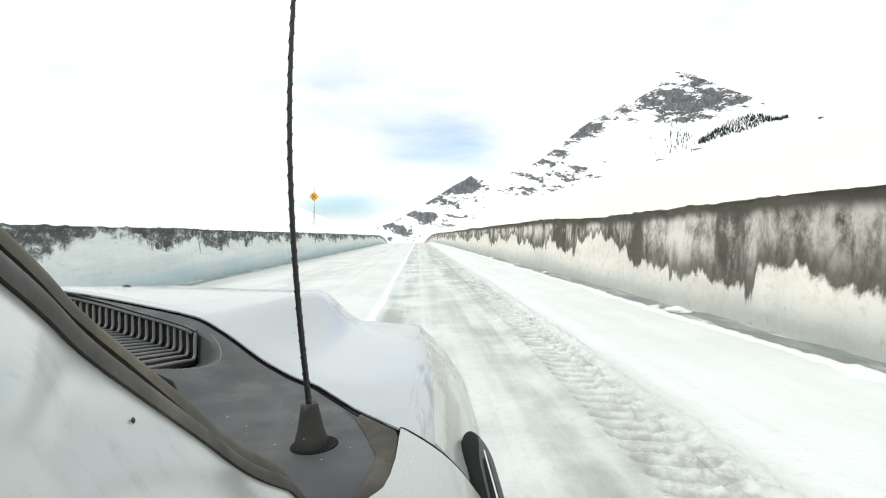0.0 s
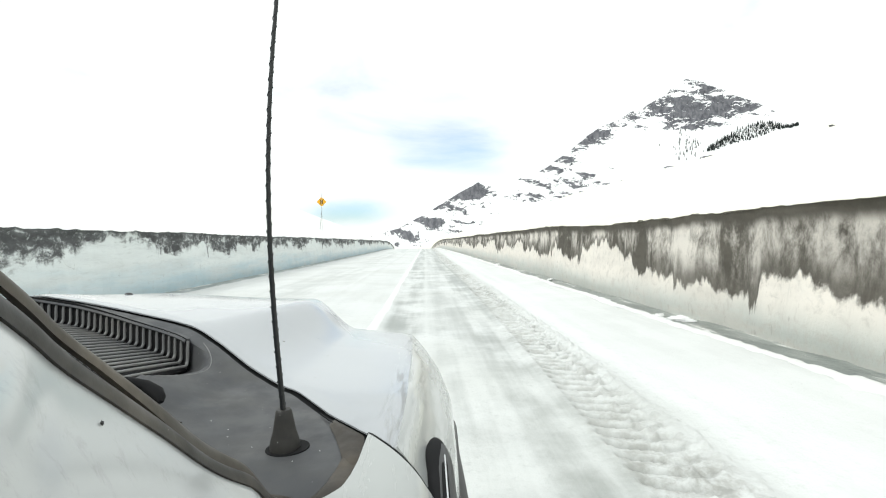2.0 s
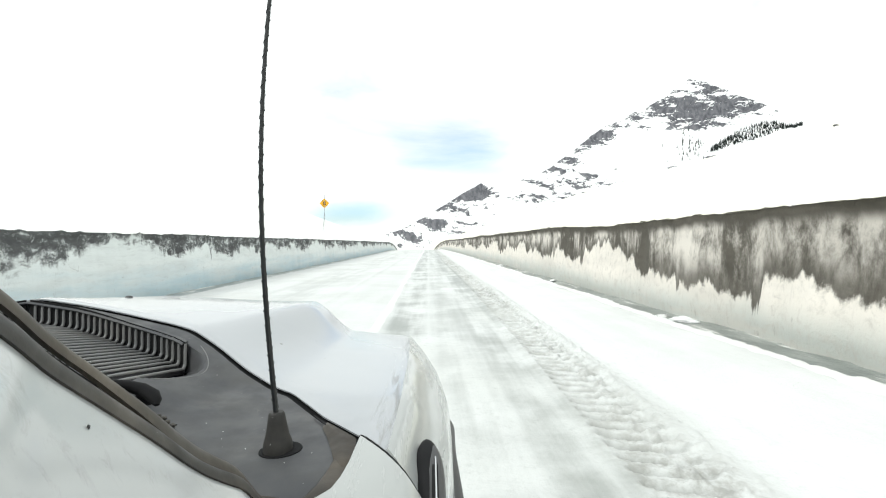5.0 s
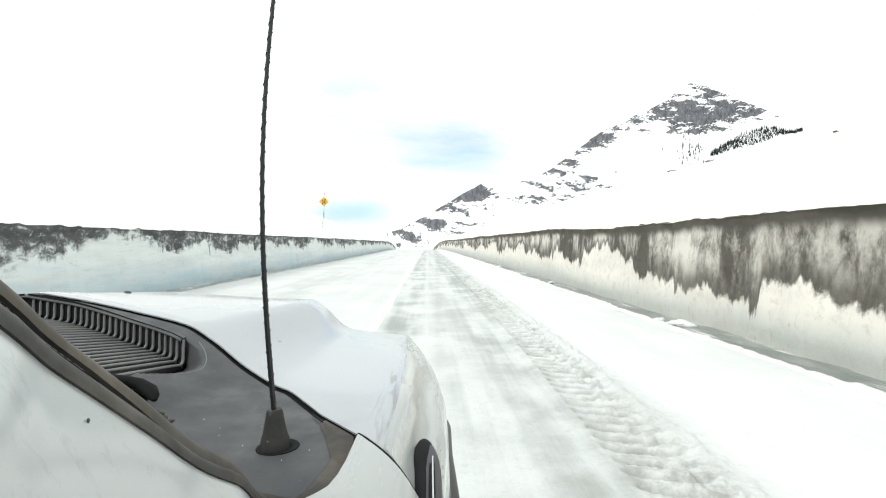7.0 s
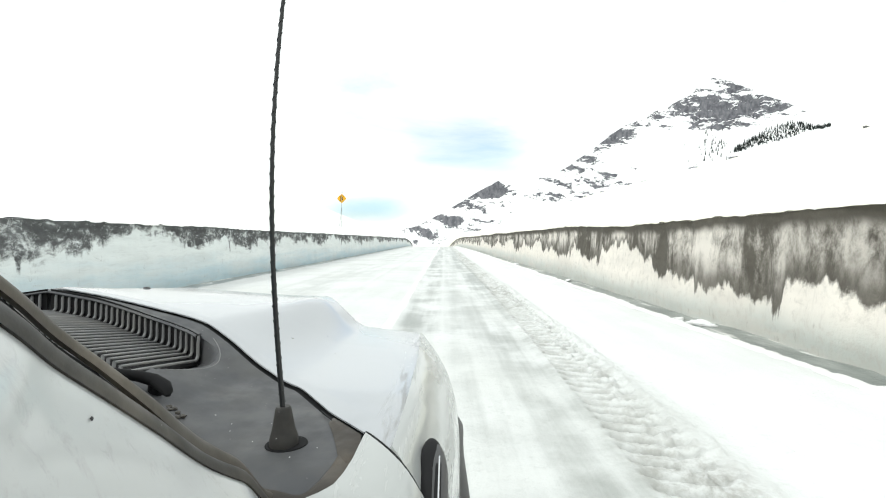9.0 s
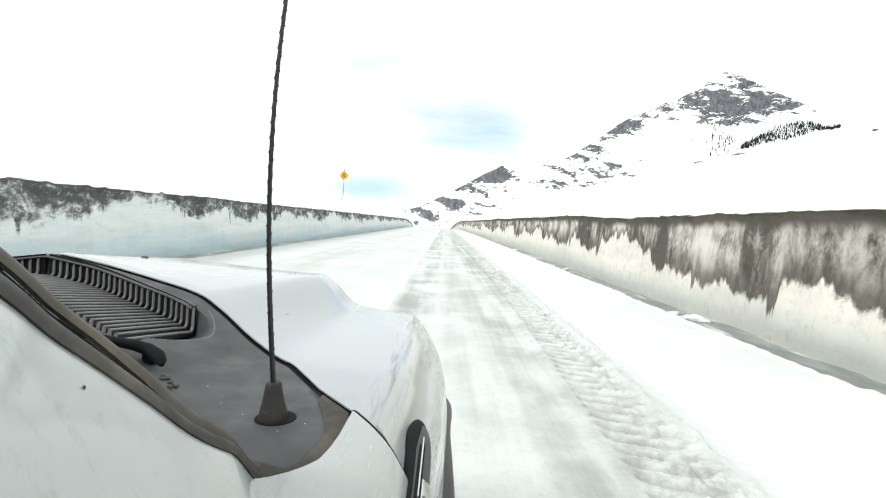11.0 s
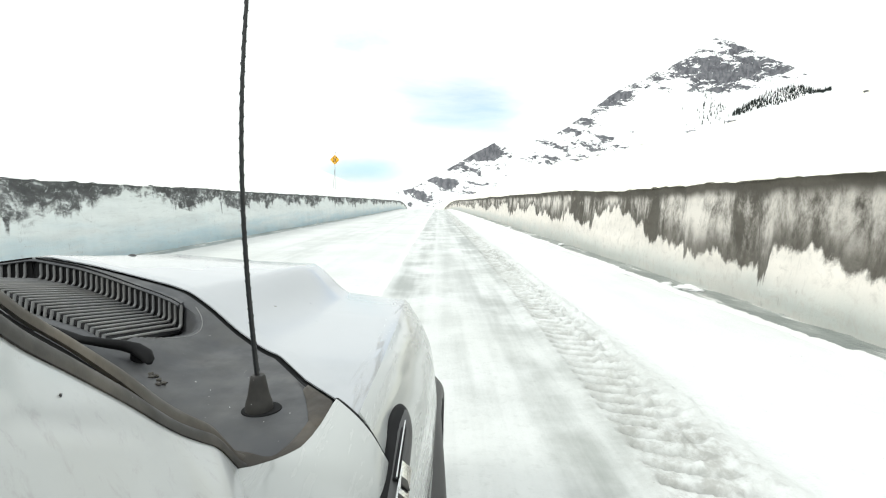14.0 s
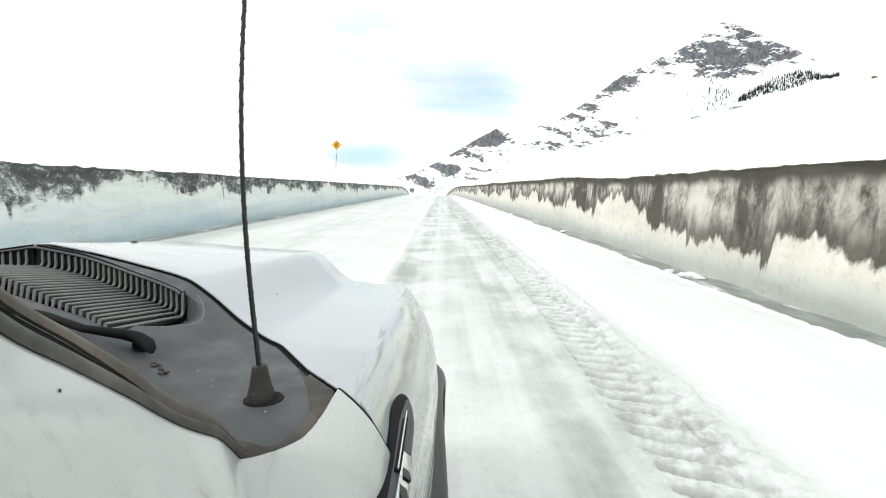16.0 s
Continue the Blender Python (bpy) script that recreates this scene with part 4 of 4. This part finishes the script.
# wiper pivot and arm
wiper = put("wiper", tube_bm([(-0.430, 0.762, 1.412), (-0.434, 0.767, 1.417), (-0.444, 0.775, 1.424), (-0.464, 0.780, 1.433), (-0.482, 0.770, 1.442), (-0.500, 0.750, 1.452), (-0.525, 0.735, 1.462), (-0.60, 0.755, 1.478), (-0.80, 0.805, 1.500), (-1.05, 0.840, 1.520)],
                             [0.004, 0.009, 0.0125, 0.0130, 0.0115, 0.0095, 0.0080, 0.007, 0.007, 0.007], 14, 0.8), BLACK, label="black wiper arm lying along the windscreen's foot")
put("wiper_pivot", tube_bm([(-0.466, 0.787, 1.380), (-0.466, 0.787, 1.426)], [0.014, 0.011], 14), BLACK, wiper)
put("wiper_blade", tube_bm([(-0.60, 0.735, 1.480), (-0.80, 0.785, 1.502), (-1.15, 0.825, 1.522)], 0.005, 8), BLACK, wiper)

# antenna
AX, AY, AZ = -0.211, 0.68, 1.372
antenna_x = lambda z: -0.2115 - 0.0200 * math.sin(min(max((z - 1.41) / 0.60, 0.0), 1.4) * 2.55) + 0.012 * max(0.0, (z - 1.41) / 0.60) ** 2
zs = np.linspace(1.415, 2.20, 150)
mast_pts = [(antenna_x(z) + 0.0002 * math.sin(z * 280), AY + 0.0002 * math.cos(z * 280), z) for z in zs]
mast_r = [0.0040 - 0.0016 * (z - 1.415) / 0.785 for z in zs]
mast = put("antenna", tube_bm(mast_pts, mast_r, 10), MAST, label="thin black whip antenna wound with a spiral")
helix = [(antenna_x(z) + (0.0043 - 0.0016 * (z - 1.43) / 0.77) * math.cos(z * 290), AY + (0.0043 - 0.0016 * (z - 1.43) / 0.77) * math.sin(z * 290), z) for z in np.linspace(1.43, 2.19, 900)]
put("spiral", tube_bm(helix, 0.0005, 5), MAST, mast)
bm = bmesh.new()
prof = [(0.0, 0.052), (0.0095, 0.052), (0.0115, 0.049), (0.0130, 0.040), (0.0165, 0.020), (0.0188, 0.012), (0.0196, 0.010), (0.0212, 0.002), (0.0216, -0.008)]
rings = []
for r, z in prof[1:]:
    rings.append([bm.verts.new((AX - 0.001 * z / 0.06 + r * math.cos(a), AY + r * math.sin(a), AZ + z)) for a in (2 * math.pi * j / 28 for j in range(28))])
for a, b in zip(rings, rings[1:]):
    for j in range(28):
        bm.faces.new((a[j], a[(j + 1) % 28], b[(j + 1) % 28], b[j]))
bm.faces.new(rings[0])
put("antenna_base", bm, plastic_material("worn_black_plastic", (0.026, 0.025, 0.024), (0.08, 0.074, 0.066), 0.55), mast, "matt black conical antenna base")
# a black disc on the cowl stands in for the shaded recess round the base
bm = bmesh.new()
rings = []
for r, z in ((0.0250, -0.004), (0.0250, 0.0010), (0.0246, 0.0016), (0.0236, 0.0018), (0.0190, 0.0012)):
    spots = [(AX + 0.004 + 1.25 * r * math.cos(a), AY - 0.001 + r * math.sin(a)) for a in (2 * math.pi * j / 28 for j in range(28))]
    rings.append([bm.verts.new((x, y, cowl_z(x, y) + z)) for x, y in spots])
for a, c in zip(rings, rings[1:]):
    for j in range(28):
        bm.faces.new((a[j], a[(j + 1) % 28], c[(j + 1) % 28], c[j]))
bm.faces.new(rings[-1])
put("foot_recess_shade", bm, BLACK, mast)

# pillar, its moulding and the glass
P_OUT = Vector((0.55, -0.75, -0.35)).normalized()
PILLAR = [Vector(p) for p in ((-0.140, 0.550, 1.350), (-0.172, 0.500, 1.394), (-0.203, 0.440, 1.445), (-0.223, 0.385, 1.503), (-0.233, 0.335, 1.5495), (-0.2327, 0.290, 1.585),
                              (-0.228, 0.245, 1.622), (-0.226, 0.150, 1.695), (-0.230, 0.020, 1.785), (-0.240, -0.110, 1.870), (-0.255, -0.240, 1.945))]


def pillar_at(k):
    """A smooth line up the pillar; k counts its knots."""
    i = min(max(int(k), 0), len(PILLAR) - 2)
    f = k - i
    p0, p1, p2, p3 = (PILLAR[min(max(i + d, 0), len(PILLAR) - 1)] for d in (-1, 0, 1, 2))
    p = 0.5 * (2 * p1 + (p2 - p0) * f + (2 * p0 - 5 * p1 + 4 * p2 - p3) * f * f + (3 * p1 - p0 - 3 * p2 + p3) * f ** 3)
    return p - Vector((0, 0, 0.026 * step(1.45, 0.75, k)))


def pillar_rows(side_from, side_to, lift, k0=0.0, k1=10.0, n=70, m=14, bulge=0.0):
    rows = []
    for i in range(n):
        k = k0 + (k1 - k0) * i / (n - 1)
        p = pillar_at(k)
        along = pillar_at(min(k + 0.5, 10)) - pillar_at(max(k - 0.5, 0))
        normal = P_OUT.cross(along).normalized()
        normal = normal if normal.x > 0 else -normal
        row = []
        for j in range(m):
            s = j / (m - 1)
            grow = 1.0 + (0.25 * step(2.5, 6.0, k) if side_to < 0.1 else 0.0)
            row.append(tuple(p + float(side_from + (side_to - side_from) * s) * grow * P_OUT + normal * (lift + bulge * math.sin(math.pi * s))))
        rows.append(row)
    return rows


pillar = put("pillar", sheet_bm(pillar_rows(0.0, 0.215, 0.0, 0.6, bulge=0.004), 0.012), PAINT, label="white windscreen pillar with a glossy finish")
put("pillar", sheet_bm(mirrored(pillar_rows(0.0, 0.215, 0.0, 0.6, bulge=0.004)), 0.012), PAINT)
def band_rows(a, b, lift, m, bulge=0.0):
    """A strip of the moulding between the shares a and b of its width, which change up the pillar."""
    rows = []
    for i in range(90):
        k = 0.62 + 9.38 * i / 89
        p = pillar_at(k)
        along = pillar_at(min(k + 0.5, 10)) - pillar_at(max(k - 0.5, 0))
        normal = P_OUT.cross(along).normalized()
        normal = normal if normal.x > 0 else -normal
        wide = 0.040 + 0.018 * step(1.0, 3.2, k)
        s0, s1 = a(k), b(k)
        rows.append([tuple(p - P_OUT * float(wide * (s0 + (s1 - s0) * j / (m - 1))) + normal * (lift + bulge * math.sin(math.pi * j / (m - 1)))) for j in range(m)])
    return rows


groove_lo = lambda k: 0.50 - 0.12 * step(1.0, 2.2, k)
groove_hi = lambda k: groove_lo(k) + 0.08 + 0.26 * step(1.8, 4.2, k)
mould = put("moulding", sheet_bm(band_rows(lambda k: -0.01, groove_lo, 0.002, 8, 0.003), 0.006), RUBBER, label="dusty brown-black rubber moulding along the windscreen")
put("moulding_groove", sheet_bm(band_rows(lambda k: groove_lo(k) - 0.01, lambda k: groove_hi(k) + 0.01, -0.005, 6), 0.004), BLACK, mould)
put("moulding_lip", sheet_bm(band_rows(groove_hi, lambda k: 1.0, -0.001, 8, 0.003), 0.005), LIP_DUST, mould)
put("moulding", sheet_bm(mirrored(pillar_rows(-0.030, 0.001, 0.002, 0.62, m=8, bulge=0.003)), 0.006), RUBBER)
rim_pts = [(-0.215, 0.554, 1.364), (-0.186, 0.541, 1.363), (-0.160, 0.530, 1.362), (-0.140, 0.532, 1.362), (-0.126, 0.545, 1.363), (-0.116, 0.574, 1.365), (-0.111, 0.61, 1.367), (-0.110, 0.65, 1.368), (-0.108, 0.688, 1.369)]
put("cowl_rim", tube_bm(rim_pts, [0.010, 0.017, 0.019, 0.018, 0.017, 0.016, 0.014, 0.012, 0.008], 12, 0.16), RIM_DUST, cowl, "dust-brown rim round the cowl's corner")

screen_rows = []
for i in range(21):
    x = -0.215 + (MID + 0.215) * i / 20
    q0 = Vector((x, SCREEN_Y(x) + 0.01, cowl_z(x, SCREEN_Y(x)) + 0.01))
    q1 = Vector((MID + (x - MID) * 0.80, -0.24 + 0.12 * (i / 20), 1.945 + 0.03 * (i / 20)))
    screen_rows.append([tuple(q0.lerp(q1, s) + Vector((0, 0.02, 0.02)) * math.sin(s * 3.14)) for s in np.linspace(0, 1, 12)])
put("windscreen", sheet_bm(screen_rows + mirrored(screen_rows)[::-1][1:], 0.006), GLASS, label="dark reflecting windscreen")

# specks of dried mud and crumbs of grit
def crumb(name, at, size, material, parent, seed):
    bm = bmesh.new()
    bmesh.ops.create_icosphere(bm, subdivisions=2, radius=1)
    for v in bm.verts:
        v.co *= 1 + 0.5 * wob(v.co.x * 1.5 + seed, v.co.y * 1.5, v.co.z * 1.5)
    bmesh.ops.transform(bm, matrix=Matrix.Translation(at) @ Matrix.Diagonal((*size, 1)), verts=bm.verts)
    put(name, bm, material, parent)


for i, (x, y) in enumerate(((-0.422, 0.752), (-0.411, 0.746), (-0.415, 0.739), (-0.398, 0.733), (-0.386, 0.726), (-0.391, 0.720))):
    crumb("grit_crumb", (x, y, cowl_z(x, y) + 0.002), (0.005, 0.0035, 0.003), RUBBER, cowl, i)
for i, (x, y) in enumerate(((-0.318, 0.745), (-0.310, 0.722), (-0.262, 0.690), (-0.190, 0.640), (-0.225, 0.600), (-0.158, 0.665))):
    crumb("snow_grain", (x, y, cowl_z(x, y) + 0.0003), (0.0007, 0.0007, 0.0005), SNOW, cowl, 40 + i)
crumb("mud_speck", (-0.1335, 0.7977, hood_z(-0.1335, 0.7977) + 0.0005), (0.0014, 0.0050, 0.0010), DARK, truck, 11)
crumb("mud_speck", (-0.33, 1.30, hood_z(-0.33, 1.30) + 0.0005), (0.0020, 0.0050, 0.0010), DARK, truck, 12)

for i, (at, size) in enumerate((((-0.2118, 0.2950, 1.5494), 0.0011), ((-0.2105, 0.2925, 1.5448), 0.0008))):
    crumb("mud_speck", at, (size, size, size * 1.5), DARK, pillar, 20 + i)

# fender vent with its badge
def rounded(path, radius, length=0.042):
    """A bar along a path, with a rounded tip at its first point."""
    pts = [Vector(p) for p in path]
    run = [0.0]
    for p, q in zip(pts, pts[1:]):
        run.append(run[-1] + (q - p).length)
    axes = [curve([(s, p[i]) for s, p in zip(run, pts)]) for i in range(3)]
    stops = [length * (1 - math.cos(k * math.pi / 18)) for k in range(1, 10)] + [float(s) for s in np.linspace(length * 1.3, run[-1], 10)]
    radii = [radius * math.sqrt(max(0.0, 1 - max(0.0, 1 - s / length) ** 2)) for s in stops]
    return tube_bm([tuple(f(s) for f in axes) for s in stops], radii, 20)


vent = put("fender_vent", rounded([(0.011, 0.738, 1.345), (0.014, 0.715, 1.339), (0.016, 0.66, 1.329), (0.016, 0.56, 1.320), (0.015, 0.40, 1.314)], 0.0165, 0.075), DARK,
           label="dark grey fender vent trim")
put("vent_gasket", rounded([(0.006, 0.752, 1.344), (0.008, 0.715, 1.334), (0.010, 0.66, 1.323), (0.010, 0.56, 1.314), (0.009, 0.40, 1.308)], 0.0215, 0.075), BLACK, vent, "black gasket round the vent")
put("vent_slot", box_bm((0.009, 0.16, 0.006), (0.018, 0.615, 1.3415), 0.002, (2.0, 8, 0)), BLACK, vent, "black slot in the vent")
put("vent_strip", box_bm((0.0024, 0.15, 0.006), (0.019, 0.61, 1.3435), 0.001, (2.0, 8, 0)), CHROME, vent, "chrome strip in the vent slot")
badge = put("badge", box_bm((0.019, 0.17, 0.004), (0.0275, 0.495, 1.332), 0.0015, (1.0, 42, 0)), CHROME, vent, "bright metal badge plate with dark bars")
for k in range(3):
    put("badge_bar", box_bm((0.012, 0.030, 0.002), (0.0292, 0.455 + 0.042 * k, 1.3340), 0.0006, (1.0, 42, 12)), SIGN_BLACK, vent)


def flare(y_mid, x_side, mirror=False):
    rows = []
    for i in range(61):
        t = radians(2 + 176 * i / 60)
        c, s2 = math.cos(t), math.sin(t)
        row = []
        for j in range(10):
            s = j / 9
            grow = 0.07 * (1 - s) ** 0.8
            y = (0.58 + grow) * math.copysign(abs(c) ** (2 / 2.6), c)
            z = WHEEL_Z + (0.62 + grow) * s2 ** (2 / 2.6)
            x = x_side - 0.006 + 0.043 * (0.62 + 0.38 * min(1.0, 1.6 * abs(c))) * math.sin(s * 1.9)
            row.append((2 * MID - x if mirror else x, y_mid + y, z))
        rows.append(row)
    return sheet_bm(rows, 0.008 if mirror else -0.008)


REAR_Y = -2.55
for y_mid in (WHEEL_Y, REAR_Y):
    put("wheel_flare", flare(y_mid, 0.055), DARK, label="dark grey plastic wheel-arch flare")
    put("wheel_flare", flare(y_mid, 0.055, True), DARK)


def wheel(x, y):
    s = 1 if x > MID else -1
    bm = bmesh.new()
    prof = [(-0.115, 0.26), (-0.130, 0.33), (-0.125, 0.39), (-0.10, 0.418), (0.0, 0.422), (0.10, 0.418), (0.125, 0.39), (0.130, 0.33), (0.115, 0.26)]
    rings = [[bm.verts.new((x + dx, y + r * math.cos(a), WHEEL_Z + (r * math.sin(a)))) for a in (2 * math.pi * j / 48 for j in range(48))] for dx, r in prof]
    for a, b in zip(rings, rings[1:]):
        for j in range(48):
            bm.faces.new((a[j], a[(j + 1) % 48], b[(j + 1) % 48], b[j]))
    tyre = put("tyre", bm, TYRE)
    bm = bmesh.new()
    prof = [(0.10, 0.262), (0.085, 0.24), (0.05, 0.21), (0.055, 0.09), (0.075, 0.07), (0.08, 0.001)]
    rings = [[bm.verts.new((x + s * dx, y + r * math.cos(a) * (1 if r < 0.1 or j % 8 < 5 else 0.97), WHEEL_Z + r * math.sin(a))) for j, a in ((j, 2 * math.pi * j / 48) for j in range(48))] for dx, r in prof]
    for a, b in zip(rings, rings[1:]):
        for j in range(48):
            bm.faces.new((a[j], a[(j + 1) % 48], b[(j + 1) % 48], b[j]))
    put("rim", bm, CHROME, tyre, "dull silver rim")


for wx in (-0.10, 2 * MID + 0.10):
    for wy in (WHEEL_Y, REAR_Y):
        wheel(wx, wy)

# cab, doors, bed and nose, which close the body
side = lambda z: 0.015 if z < 1.28 else 0.015 - 0.38 * (z - 1.28)


def side_sheet(y0, y1, z0, z1, n=8, out=0.0):
    return [[(side(z) + out, y, z) for z in np.linspace(z0, z1, n)] for y in np.linspace(y0, y1, 12)]


for name, y0, y1, z0, z1, material, lab in (
        ("door", 0.15, -0.92, 0.52, 1.28, SPRAYED, "white front door with road spray"), ("rear_door", -0.93, -1.85, 0.52, 1.28, SPRAYED, ""),
        ("side_window", -0.20, -0.90, 1.30, 1.88, GLASS, ""), ("rear_side_window", -0.98, -1.80, 1.30, 1.88, GLASS, "")):
    put(name, sheet_bm(side_sheet(y0, y1, z0, z1), 0.01), material, label=lab)
    put(name, sheet_bm(mirrored(side_sheet(y0, y1, z0, z1)), 0.01), material)
for sgn in (0, 1):
    for y0, y1 in ((-0.90, -0.98), (-1.80, -1.88)):
        rows = side_sheet(y0, y1, 1.28, 1.90)
        put("door_post", sheet_bm(mirrored(rows) if sgn else rows, 0.012), PAINT)
roof = [[(MID + s * 0.80, y, 1.90 + 0.085 * (1 - s ** 4) - 0.05 * step(-1.6, -1.95, y) - 0.03 * step(-0.5, -0.2, y)) for s in np.linspace(-1, 1, 25)] for y in np.linspace(-0.22, -1.93, 24)]
put("roof", sheet_bm(roof, 0.02), PAINT)
put("cab_back", box_bm((1.66, 0.05, 0.62), (MID, -1.9, 1.60), 0.02), GLASS)
put("floor_pan", box_bm((1.85, 5.7, 0.18), (MID, -0.95, 0.55), 0.03), BLACK)
put("engine_bay", box_bm((1.60, 0.9, 0.30), (MID, 1.30, 0.95), 0.05), BLACK)
for sgn in (0, 1):
    rows = []
    for y in np.linspace(-1.95, -3.95, 50):
        low = max(0.55, arch_z(y - REAR_Y))
        rows.append([(0.03 - 0.02 * q ** 3, y, low + (1.36 - low) * q) for q in np.linspace(0, 1, 10)])
    put("bed_side", sheet_bm(mirrored(rows) if sgn else rows, 0.05), SPRAYED)
put("bed_floor", box_bm((1.9, 2.0, 0.06), (MID, -2.95, 0.90), 0.01), DARK)
put("tailgate", box_bm((1.86, 0.07, 0.55), (MID, -3.93, 1.08), 0.02), SPRAYED)
put("bed_front", box_bm((1.9, 0.05, 0.5), (MID, -1.98, 1.1), 0.01), SPRAYED)
grille = put("grille", box_bm((1.15, 0.08, 0.34), (MID, 2.14, 0.98), 0.03), DARK)
for k in range(3):
    put("grille_bar", box_bm((1.10, 0.03, 0.05), (MID, 2.19, 0.88 + 0.10 * k), 0.01), CHROME, grille)
for hx in (-0.26, 2 * MID + 0.26):
    put("headlight", box_bm((0.30, 0.10, 0.26), (hx, 2.10, 1.00), 0.04), LAMP)
put("front_bumper", box_bm((1.98, 0.18, 0.26), (MID, 2.16, 0.62), 0.06), CHROME)
put("rear_bumper", box_bm((1.9, 0.14, 0.2), (MID, -4.03, 0.62), 0.05), CHROME)
